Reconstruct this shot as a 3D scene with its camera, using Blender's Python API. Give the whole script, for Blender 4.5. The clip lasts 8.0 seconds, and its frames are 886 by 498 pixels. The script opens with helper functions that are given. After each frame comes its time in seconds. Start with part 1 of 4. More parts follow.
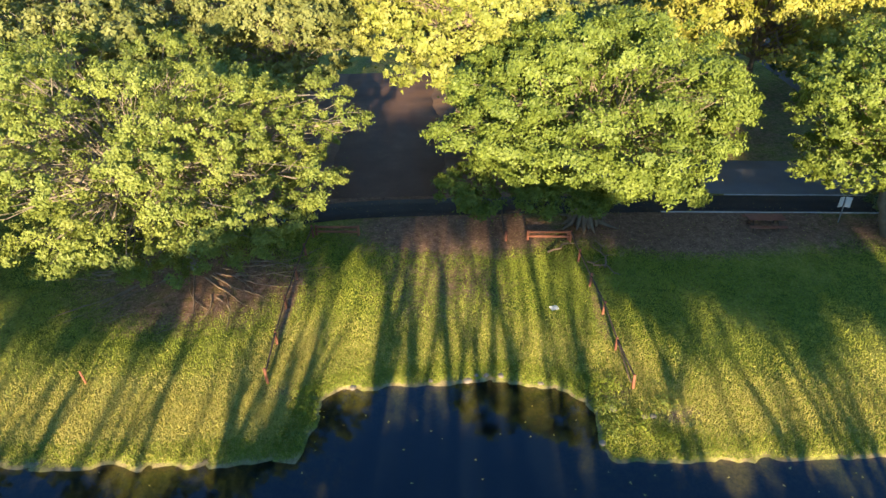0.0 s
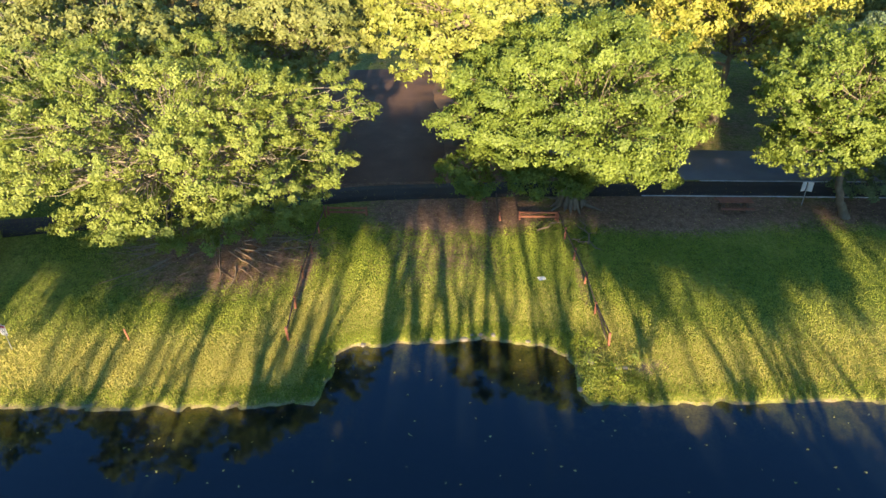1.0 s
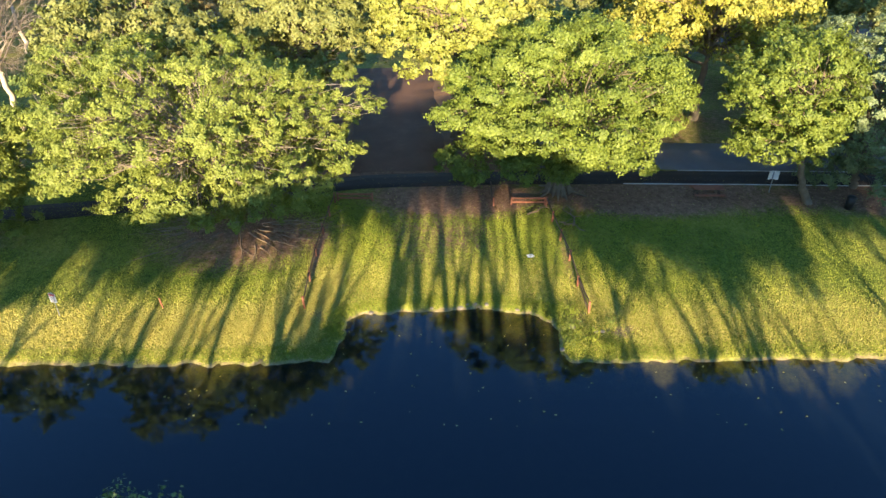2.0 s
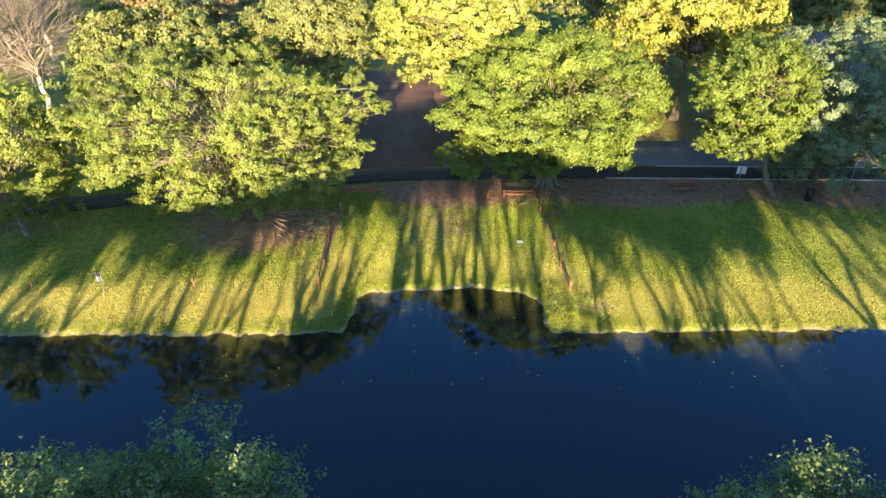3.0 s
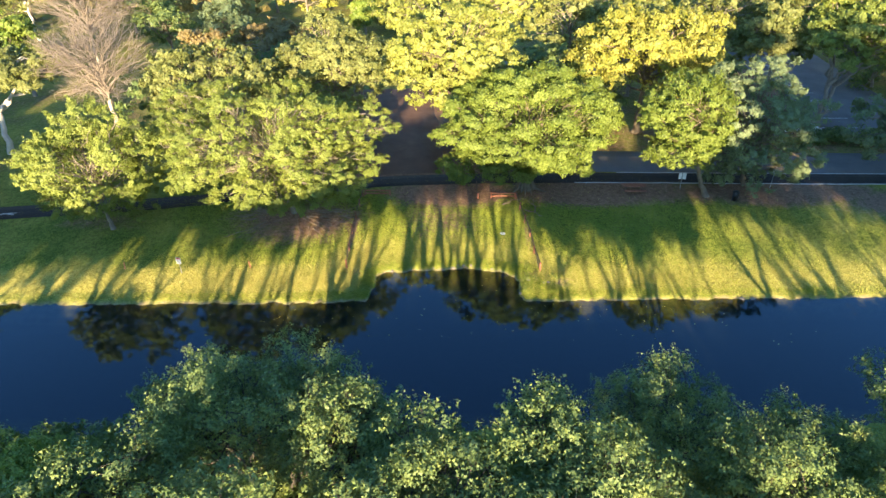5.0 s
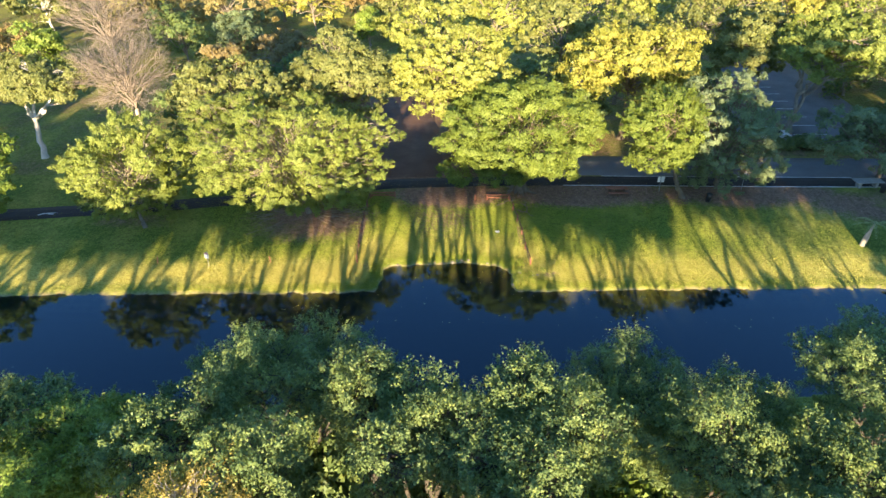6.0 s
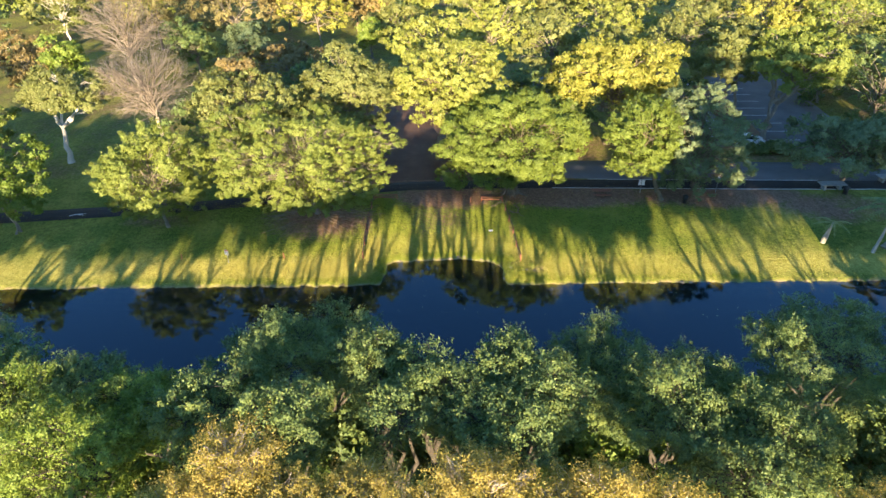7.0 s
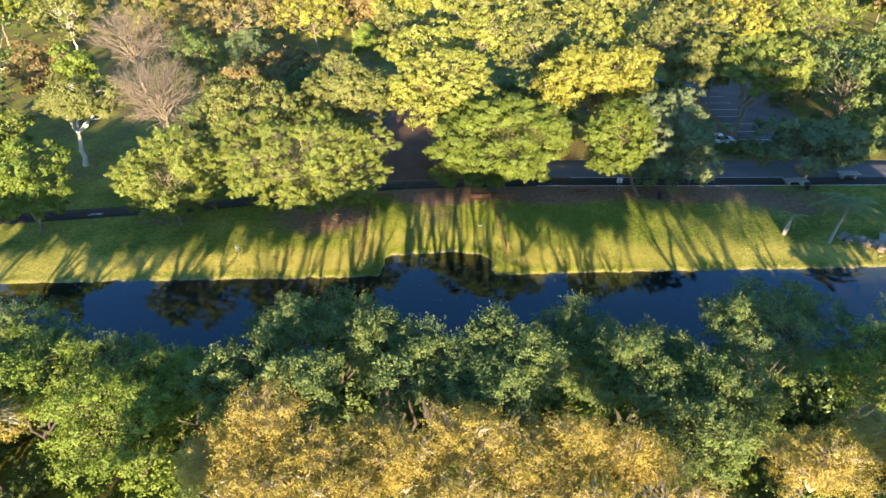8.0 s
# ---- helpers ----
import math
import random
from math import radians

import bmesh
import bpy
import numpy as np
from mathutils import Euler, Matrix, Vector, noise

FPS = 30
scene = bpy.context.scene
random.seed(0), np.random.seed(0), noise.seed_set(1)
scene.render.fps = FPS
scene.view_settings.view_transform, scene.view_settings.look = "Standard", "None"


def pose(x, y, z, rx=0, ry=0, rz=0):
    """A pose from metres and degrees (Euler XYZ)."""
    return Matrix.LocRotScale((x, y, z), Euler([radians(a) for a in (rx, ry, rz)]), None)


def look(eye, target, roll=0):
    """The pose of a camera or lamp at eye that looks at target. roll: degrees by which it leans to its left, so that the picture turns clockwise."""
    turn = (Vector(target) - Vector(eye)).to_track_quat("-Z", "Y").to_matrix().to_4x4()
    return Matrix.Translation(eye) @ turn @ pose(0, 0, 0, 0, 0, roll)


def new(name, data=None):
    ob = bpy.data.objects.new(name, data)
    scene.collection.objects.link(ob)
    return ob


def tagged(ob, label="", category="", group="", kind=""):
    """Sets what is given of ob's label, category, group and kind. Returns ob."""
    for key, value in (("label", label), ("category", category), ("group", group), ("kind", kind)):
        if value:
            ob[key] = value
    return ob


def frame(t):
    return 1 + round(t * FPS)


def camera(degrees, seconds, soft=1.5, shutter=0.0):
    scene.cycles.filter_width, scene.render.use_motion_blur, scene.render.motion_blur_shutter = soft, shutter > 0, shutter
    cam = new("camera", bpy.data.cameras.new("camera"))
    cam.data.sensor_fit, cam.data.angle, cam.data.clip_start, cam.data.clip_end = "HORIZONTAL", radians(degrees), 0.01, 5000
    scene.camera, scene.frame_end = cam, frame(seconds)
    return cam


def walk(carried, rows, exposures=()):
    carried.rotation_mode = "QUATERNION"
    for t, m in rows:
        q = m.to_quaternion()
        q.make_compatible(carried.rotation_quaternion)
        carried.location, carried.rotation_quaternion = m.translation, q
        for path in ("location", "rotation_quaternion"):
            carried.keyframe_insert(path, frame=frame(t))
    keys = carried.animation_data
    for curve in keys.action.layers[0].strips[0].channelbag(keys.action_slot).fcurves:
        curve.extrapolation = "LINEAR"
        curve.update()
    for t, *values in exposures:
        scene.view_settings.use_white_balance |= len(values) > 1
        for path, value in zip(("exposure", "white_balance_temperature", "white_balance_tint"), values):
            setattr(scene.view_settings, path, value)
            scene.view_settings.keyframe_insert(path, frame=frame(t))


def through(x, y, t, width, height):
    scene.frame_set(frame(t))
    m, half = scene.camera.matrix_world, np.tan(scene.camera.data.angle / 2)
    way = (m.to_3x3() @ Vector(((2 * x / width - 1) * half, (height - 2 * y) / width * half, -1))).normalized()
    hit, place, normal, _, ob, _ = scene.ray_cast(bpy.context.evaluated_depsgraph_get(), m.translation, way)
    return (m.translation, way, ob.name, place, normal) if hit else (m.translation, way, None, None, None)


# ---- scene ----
cam = camera(68.0, 8.0, soft=1.5)
PATH = [
    (0, (-0.364, -3.64, 22.257), (-0.414, -1.94, 21.205), -0.4),
    (0.5, (-0.281, -5.792, 22.811), (-0.331, -4.093, 21.757), -0.3),
    (1, (-0.179, -8.002, 23.452), (-0.231, -6.306, 22.394), -0.3),
    (1.5, (-0.138, -10.205, 24.055), (-0.187, -8.509, 22.996), -0.2),
    (3, (0.337, -17.454, 26.883), (0.282, -15.763, 25.817), -0.3),
    (3.5, (0.437, -20.259, 28.373), (0.383, -18.568, 27.306), -0.3),
    (4, (0.581, -23.267, 30.016), (0.527, -21.577, 28.948), -0.3),
    (4.5, (0.717, -26.283, 31.662), (0.662, -24.592, 30.594), -0.4),
    (6, (0.738, -35.246, 36.592), (0.689, -33.555, 35.525), -0.3),
    (6.5, (0.872, -38.079, 38.255), (0.824, -36.388, 37.188), -0.3),
    (7, (0.958, -40.969, 39.858), (0.913, -39.278, 38.791), -0.3),
    (7.5, (1.066, -43.865, 41.321), (1.028, -42.174, 40.253), -0.4),
    (8, (1.077, -46.718, 42.715), (1.053, -45.028, 41.646), -0.4),
]
walk(cam, [(t, look(eye, target, roll)) for t, eye, target, roll in PATH],
     [(0.0, 1.55), (1.5, 1.65), (3.0, 1.9), (4.5, 1.98), (6.5, 1.84), (8.0, 1.67)])

# ---- world, sun, exposure ----
SUN_EL, SUN_AZ = 10.5, 0.0          # low evening sun behind the camera, shining towards +y
world = bpy.data.worlds.new("sky")
scene.world = world
world.use_nodes = True
sky = world.node_tree.nodes.new("ShaderNodeTexSky")
sky.sky_type, sky.sun_disc = "NISHITA", False
sky.sun_elevation, sky.sun_rotation = radians(SUN_EL), radians(180 + SUN_AZ)
sky.air_density, sky.dust_density, sky.ozone_density = 1.2, 0.2, 5.2
back = world.node_tree.nodes["Background"]
back.inputs["Strength"].default_value = 0.138
world.node_tree.links.new(sky.outputs[0], back.inputs["Color"])
lamp = bpy.data.lights.new("sun", "SUN")
lamp.energy, lamp.angle, lamp.color = 6.5, radians(0.7), (1.0, 0.775, 0.485)
sun = new("sun", lamp)
sun.matrix_world = look((0, -100, 100 * math.tan(radians(SUN_EL))), (100 * math.tan(radians(SUN_AZ)), 0, 0))


# ---- materials ----
def nodes_of(name):
    m = bpy.data.materials.new(name)
    m.use_nodes = True
    return m, m.node_tree.nodes, m.node_tree.links, m.node_tree.nodes["Principled BSDF"]


def noise_node(n, l, scale, detail=4, rough=0.6, coord=None):
    t = n.new("ShaderNodeTexNoise")
    t.inputs["Scale"].default_value, t.inputs["Detail"].default_value, t.inputs["Roughness"].default_value = scale, detail, rough
    if coord is not None:
        l.new(coord, t.inputs["Vector"])
    return t.outputs["Fac"]


def ramp(n, l, fac, stops):
    r = n.new("ShaderNodeValToRGB")
    els = r.color_ramp.elements
    while len(els) < len(stops):
        els.new(0.5)
    for e, (p, c) in zip(els, stops):
        e.position, e.color = p, (*c, 1)
    l.new(fac, r.inputs["Fac"])
    return r.outputs["Color"]


def mix(n, l, fac, a, b, blend="MIX"):
    m = n.new("ShaderNodeMix")
    m.data_type, m.blend_type = "RGBA", blend
    for sock, v in ((m.inputs["Factor"], fac), (m.inputs["A"], a), (m.inputs["B"], b)):
        if isinstance(v, (int, float)):
            sock.default_value = v
        elif isinstance(v, tuple):
            sock.default_value = (*v, 1)
        else:
            l.new(v, sock)
    return m.outputs["Result"]


def calc(n, l, op, a, b=0.0, clamp=False):
    m = n.new("ShaderNodeMath")
    m.operation, m.use_clamp = op, clamp
    for sock, v in zip(m.inputs, (a, b)):
        if isinstance(v, (int, float)):
            sock.default_value = v
        else:
            l.new(v, sock)
    return m.outputs[0]


def bump(n, l, bsdf, height, strength, dist=0.02):
    b = n.new("ShaderNodeBump")
    b.inputs["Strength"].default_value, b.inputs["Distance"].default_value = strength, dist
    l.new(height, b.inputs["Height"])
    l.new(b.outputs[0], bsdf.inputs["Normal"])


def surface(name, stops, scale=3.0, fine=40.0, rough=0.85, relief=0.4, dist=0.02, metal=0.0):
    """A rough surface with colour that varies at a large and a fine scale."""
    m, n, l, p = nodes_of(name)
    co = n.new("ShaderNodeTexCoord").outputs["Object"]
    big, small = noise_node(n, l, scale, 4, 0.6, co), noise_node(n, l, fine, 3, 0.6, co)
    f = calc(n, l, "ADD", calc(n, l, "MULTIPLY", big, 0.6), calc(n, l, "MULTIPLY", small, 0.4))
    l.new(ramp(n, l, f, stops), p.inputs["Base Color"])
    p.inputs["Roughness"].default_value, p.inputs["Metallic"].default_value = rough, metal
    bump(n, l, p, small, relief, dist)
    return m


def leaf_material(name, dark, mid, light, through=0.3, patch=0.35, gloss=0.55):
    """Leaves: each one of its own tone, drifting from spray to spray, with light shining through."""
    m, n, l, p = nodes_of(name)
    geo = n.new("ShaderNodeNewGeometry")
    co = n.new("ShaderNodeTexCoord").outputs["Object"]
    big = noise_node(n, l, patch, 3, 0.6, co)
    f = calc(n, l, "ADD", calc(n, l, "MULTIPLY", geo.outputs["Random Per Island"], 0.24), calc(n, l, "MULTIPLY", big, 0.82))
    col = ramp(n, l, f, [(0.2, dark), (0.52, mid), (0.9, light)])
    l.new(col, p.inputs["Base Color"])
    p.inputs["Roughness"].default_value = gloss
    p.inputs["Specular IOR Level"].default_value = 0.35
    t = n.new("ShaderNodeBsdfTranslucent")
    l.new(mix(n, l, 1.0, col, (1.0, 0.97, 0.5), "MULTIPLY"), t.inputs["Color"])
    s = n.new("ShaderNodeMixShader")
    s.inputs[0].default_value = through
    l.new(p.outputs[0], s.inputs[1])
    l.new(t.outputs[0], s.inputs[2])
    l.new(s.outputs[0], n["Material Output"].inputs["Surface"])
    return m


FIG = leaf_material("fig leaves", (0.065, 0.105, 0.018), (0.155, 0.21, 0.034), (0.32, 0.385, 0.075), patch=0.7)
OAK = leaf_material("oak leaves", (0.09, 0.135, 0.025), (0.21, 0.26, 0.052), (0.38, 0.41, 0.10), patch=0.5)
OLIVE = leaf_material("olive leaves", (0.095, 0.12, 0.032), (0.205, 0.228, 0.065), (0.36, 0.355, 0.135))
YELLOW = leaf_material("yellow-green leaves", (0.11, 0.15, 0.028), (0.27, 0.30, 0.055), (0.48, 0.455, 0.18), patch=0.6)
GOLD = leaf_material("golden leaves", (0.11, 0.145, 0.022), (0.30, 0.305, 0.05), (0.52, 0.465, 0.15), patch=0.6)
GREY_GREEN = leaf_material("grey-green leaves", (0.09, 0.135, 0.068), (0.19, 0.25, 0.12), (0.32, 0.375, 0.19))
BRIGHT = leaf_material("bright green leaves", (0.07, 0.125, 0.016), (0.175, 0.25, 0.04), (0.36, 0.405, 0.09), patch=0.6)
BANK = leaf_material("bank tree leaves", (0.055, 0.096, 0.04), (0.15, 0.215, 0.07), (0.33, 0.37, 0.09), patch=0.6)
RUST = leaf_material("yellow-brown leaves", (0.18, 0.17, 0.04), (0.42, 0.345, 0.08), (0.64, 0.49, 0.17), through=0.4, patch=0.9)
ORANGE = leaf_material("orange-brown leaves", (0.12, 0.095, 0.035), (0.26, 0.20, 0.08), (0.40, 0.31, 0.15))
TAWNY = leaf_material("tawny leaves", (0.11, 0.10, 0.035), (0.25, 0.215, 0.08), (0.42, 0.35, 0.15))
BLADE = leaf_material("grass blades", (0.11, 0.16, 0.016), (0.25, 0.305, 0.035), (0.45, 0.46, 0.075), 0.3, 0.25, 0.7)
STRAW = leaf_material("dry grass blades", (0.27, 0.245, 0.055), (0.47, 0.425, 0.115), (0.66, 0.58, 0.20), 0.25, 0.25, 0.7)
TAN_TWIG = surface("pale twigs", [(0.3, (0.34, 0.27, 0.20)), (0.7, (0.60, 0.52, 0.42))], 1.0, 12.0)
GREY_TWIG = surface("grey-brown twigs", [(0.3, (0.15, 0.12, 0.095)), (0.7, (0.32, 0.265, 0.21))], 1.0, 12.0)
BARK = surface("grey-brown bark", [(0.3, (0.10, 0.075, 0.05)), (0.7, (0.26, 0.21, 0.15))], 2.0, 18.0, relief=0.8)
PALE_BARK = surface("pale bark", [(0.3, (0.13, 0.105, 0.08)), (0.7, (0.33, 0.28, 0.22))], 2.0, 14.0, relief=0.6)
# Bark colour darkened to stand in for shade under the near-bank crowns
SHADED_BARK = surface("bark darkened for shade", [(0.3, (0.03, 0.025, 0.019)), (0.7, (0.085, 0.07, 0.054))], 2.0, 18.0, relief=0.8)
WHITE_BARK = surface("white bark", [(0.3, (0.48, 0.42, 0.35)), (0.7, (0.80, 0.74, 0.66))], 1.5, 14.0, relief=0.5)
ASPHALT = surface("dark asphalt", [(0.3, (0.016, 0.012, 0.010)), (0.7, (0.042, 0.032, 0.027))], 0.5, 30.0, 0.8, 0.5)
ROAD = surface("worn grey asphalt", [(0.3, (0.10, 0.097, 0.096)), (0.7, (0.19, 0.183, 0.18))], 0.35, 25.0, 0.85, 0.4)
LITTER = surface("leaf-strewn asphalt", [(0.3, (0.095, 0.048, 0.030)), (0.55, (0.16, 0.085, 0.052)), (0.8, (0.28, 0.165, 0.10))], 0.4, 14.0, 0.9, 0.5)
MULCH = surface("brown mulch", [(0.3, (0.12, 0.064, 0.035)), (0.7, (0.26, 0.15, 0.085))], 1.0, 14.0, 0.95, 0.8)
PAINT = surface("worn white road paint", [(0.3, (0.25, 0.245, 0.24)), (0.55, (0.6, 0.59, 0.57)), (0.8, (0.66, 0.65, 0.63))], 2.5, 18.0, 0.7, 0.2)
RED_WOOD = surface("red-brown stained wood", [(0.3, (0.19, 0.065, 0.035)), (0.7, (0.38, 0.15, 0.085))], 3.0, 30.0, 0.75, 0.5)
GREY_WOOD = surface("weathered brown wood", [(0.3, (0.07, 0.045, 0.03)), (0.7, (0.20, 0.13, 0.09))], 3.0, 25.0, 0.9, 0.6)
STEEL = surface("galvanised steel", [(0.3, (0.35, 0.37, 0.38)), (0.7, (0.55, 0.57, 0.58))], 2.0, 30.0, 0.45, 0.1, metal=0.8)
WHITE = surface("white sheet metal", [(0.3, (0.72, 0.72, 0.70)), (0.7, (0.85, 0.85, 0.83))], 2.0, 20.0, 0.4, 0.05)
CONCRETE = surface("weathered concrete", [(0.3, (0.22, 0.21, 0.20)), (0.7, (0.46, 0.44, 0.41))], 0.8, 20.0, 0.9, 0.4)
TEAL = surface("teal green paint", [(0.3, (0.03, 0.13, 0.12)), (0.7, (0.06, 0.22, 0.20))], 2.0, 20.0, 0.5, 0.1)
DARK = surface("black plastic", [(0.3, (0.012, 0.012, 0.013)), (0.7, (0.035, 0.035, 0.037))], 2.0, 30.0, 0.5, 0.2)
ROOT = surface("grey-tan roots", [(0.3, (0.15, 0.10, 0.065)), (0.7, (0.32, 0.24, 0.165))], 2.0, 18.0, 0.9, 0.6)
STONE = surface("pale stones", [(0.3, (0.17, 0.14, 0.10)), (0.7, (0.38, 0.33, 0.26))], 1.5, 14.0, 0.9, 0.6)
SIGN_RED = surface("faded red print", [(0.3, (0.45, 0.05, 0.04)), (0.7, (0.60, 0.10, 0.07))], 2.0, 20.0, 0.5, 0.05)


def ground_material():
    """Lawn with dry and lush patches, bare soil and leaf litter where nothing grows, and a pale eroded edge."""
    m, n, l, p = nodes_of("lawn and soil")
    pos = n.new("ShaderNodeNewGeometry").outputs["Position"]
    soil = n.new("ShaderNodeAttribute")
    soil.attribute_name = "soil"
    lush = n.new("ShaderNodeAttribute")
    lush.attribute_name = "lush"
    edge = n.new("ShaderNodeAttribute")
    edge.attribute_name = "edge"
    patch, mid, fine = noise_node(n, l, 0.22, 4, 0.6, pos), noise_node(n, l, 2.2, 4, 0.65, pos), noise_node(n, l, 22.0, 3, 0.7, pos)
    tuft = noise_node(n, l, 7.0, 3, 0.6, pos)
    grain = calc(n, l, "ADD", calc(n, l, "MULTIPLY", mid, 0.3), calc(n, l, "ADD", calc(n, l, "MULTIPLY", tuft, 0.35), calc(n, l, "MULTIPLY", fine, 0.35)))
    green = ramp(n, l, grain, [(0.39, (0.034, 0.064, 0.012)), (0.5, (0.128, 0.168, 0.028)), (0.62, (0.28, 0.305, 0.06))])
    dry = ramp(n, l, grain, [(0.38, (0.19, 0.175, 0.038)), (0.5, (0.39, 0.355, 0.08)), (0.63, (0.60, 0.54, 0.16))])
    wet = calc(n, l, "ADD", lush.outputs["Fac"], calc(n, l, "MULTIPLY", calc(n, l, "SUBTRACT", patch, 0.5), 2.2), True)
    grass = mix(n, l, wet, dry, green)
    earth = ramp(n, l, grain, [(0.38, (0.10, 0.058, 0.038)), (0.48, (0.21, 0.122, 0.078)), (0.57, (0.33, 0.205, 0.135)), (0.66, (0.48, 0.34, 0.24))])
    bare = calc(n, l, "MULTIPLY", calc(n, l, "SUBTRACT", calc(n, l, "ADD", soil.outputs["Fac"], calc(n, l, "ADD", calc(n, l, "MULTIPLY", calc(n, l, "SUBTRACT", mid, 0.5), 1.2), calc(n, l, "MULTIPLY", calc(n, l, "SUBTRACT", patch, 0.5), 1.4))), 0.40), 1.5, True)
    col = mix(n, l, bare, grass, earth)
    lip = ramp(n, l, grain, [(0.3, (0.16, 0.11, 0.06)), (0.7, (0.50, 0.40, 0.24))])
    col = mix(n, l, edge.outputs["Fac"], col, lip)
    deep = n.new("ShaderNodeSeparateXYZ")
    l.new(pos, deep.inputs[0])
    # Bed mud darkened with depth, in place of light lost in the water
    depth_shade = calc(n, l, "MULTIPLY", calc(n, l, "SUBTRACT", -0.12, deep.outputs["Z"]), 1.5, True)
    col = mix(n, l, depth_shade, col, ramp(n, l, grain, [(0.35, (0.012, 0.014, 0.011)), (0.65, (0.035, 0.038, 0.028))]))
    l.new(col, p.inputs["Base Color"])
    p.inputs["Roughness"].default_value, p.inputs["Specular IOR Level"].default_value = 0.95, 0.15
    bump(n, l, p, grain, 1.0, 0.1)
    return m


def water_material():
    """Still, slightly turbid canal water: mirror on top, a little of the bed showing through."""
    m, n, l, p = nodes_of("canal water")
    pos = n.new("ShaderNodeNewGeometry").outputs["Position"]
    p.inputs["Base Color"].default_value = (0.005, 0.010, 0.015, 1)
    p.inputs["Roughness"].default_value, p.inputs["IOR"].default_value = 1.0, 1.33
    p.inputs["Specular IOR Level"].default_value = 0.0
    clear = n.new("ShaderNodeBsdfTransparent")
    clear.inputs["Color"].default_value = (0.42, 0.40, 0.29, 1)
    body = n.new("ShaderNodeMixShader")
    body.inputs[0].default_value = 0.42
    l.new(p.outputs[0], body.inputs[1])
    l.new(clear.outputs[0], body.inputs[2])
    gloss = n.new("ShaderNodeBsdfGlossy")
    gloss.inputs["Color"].default_value = (0.52, 0.67, 0.82, 1)
    gloss.inputs["Roughness"].default_value = 0.03
    b = n.new("ShaderNodeBump")
    b.inputs["Strength"].default_value, b.inputs["Distance"].default_value = 0.05, 0.02
    l.new(noise_node(n, l, 2.5, 3, 0.5, pos), b.inputs["Height"])
    l.new(b.outputs[0], gloss.inputs["Normal"])
    fres = n.new("ShaderNodeFresnel")
    fres.inputs["IOR"].default_value = 1.33
    l.new(b.outputs[0], fres.inputs["Normal"])
    top = n.new("ShaderNodeMixShader")
    l.new(calc(n, l, "MULTIPLY", fres.outputs[0], 2.3, True), top.inputs[0])
    l.new(body.outputs[0], top.inputs[1])
    l.new(gloss.outputs[0], top.inputs[2])
    l.new(top.outputs[0], n["Material Output"].inputs["Surface"])
    return m


# ---- mesh helpers ----
def part(name, bm, material, parent, label="", kind=""):
    """Links a bmesh, or a finished mesh, as one mesh object under parent."""
    if isinstance(bm, bmesh.types.BMesh):
        me = bpy.data.meshes.new(name)
        bm.to_mesh(me)
        bm.free()
    else:
        me = bm
    if material and not me.materials:
        me.materials.append(material)
    ob = new(name, me)
    ob.parent = parent
    return tagged(ob, label, kind=kind)


def thing(name, m, label, category, group="", kind=""):
    ob = new(name)
    ob.empty_display_size = 0.3
    ob.matrix_world = m
    return tagged(ob, label, category, group, kind)


def raw_mesh(name, verts, faces, material=None, smooth=False):
    """A mesh from numpy arrays: verts (n, 3), faces (m, 3 or 4)."""
    me = bpy.data.meshes.new(name)
    k = faces.shape[1]
    me.vertices.add(len(verts))
    me.vertices.foreach_set("co", np.ascontiguousarray(verts, dtype=np.float32).ravel())
    me.loops.add(faces.size)
    me.loops.foreach_set("vertex_index", np.ascontiguousarray(faces, dtype=np.int32).ravel())
    me.polygons.add(len(faces))
    me.polygons.foreach_set("loop_start", np.arange(0, faces.size, k, dtype=np.int32))
    me.polygons.foreach_set("loop_total", np.full(len(faces), k, dtype=np.int32))
    if smooth:
        me.polygons.foreach_set("use_smooth", np.ones(len(faces), dtype=bool))
    me.update(calc_edges=True)
    if material:
        me.materials.append(material)
    return me


def box(bm, cx, cy, cz, sx, sy, sz, m=None, bevel=0.0):
    """A box of that size round a centre, with its edges taken off."""
    at = Matrix.Translation((cx, cy, cz)) @ Matrix.Diagonal((sx, sy, sz, 1))
    made = bmesh.ops.create_cube(bm, size=1, matrix=(m or Matrix()) @ at)["verts"]
    if bevel:
        edges = list({e for v in made for e in v.link_edges})
        bmesh.ops.bevel(bm, geom=edges, offset=bevel, segments=1, affect="EDGES", profile=0.5)


def box_mesh(*args, **kw):
    bm = bmesh.new()
    box(bm, *args, **kw)
    return bm


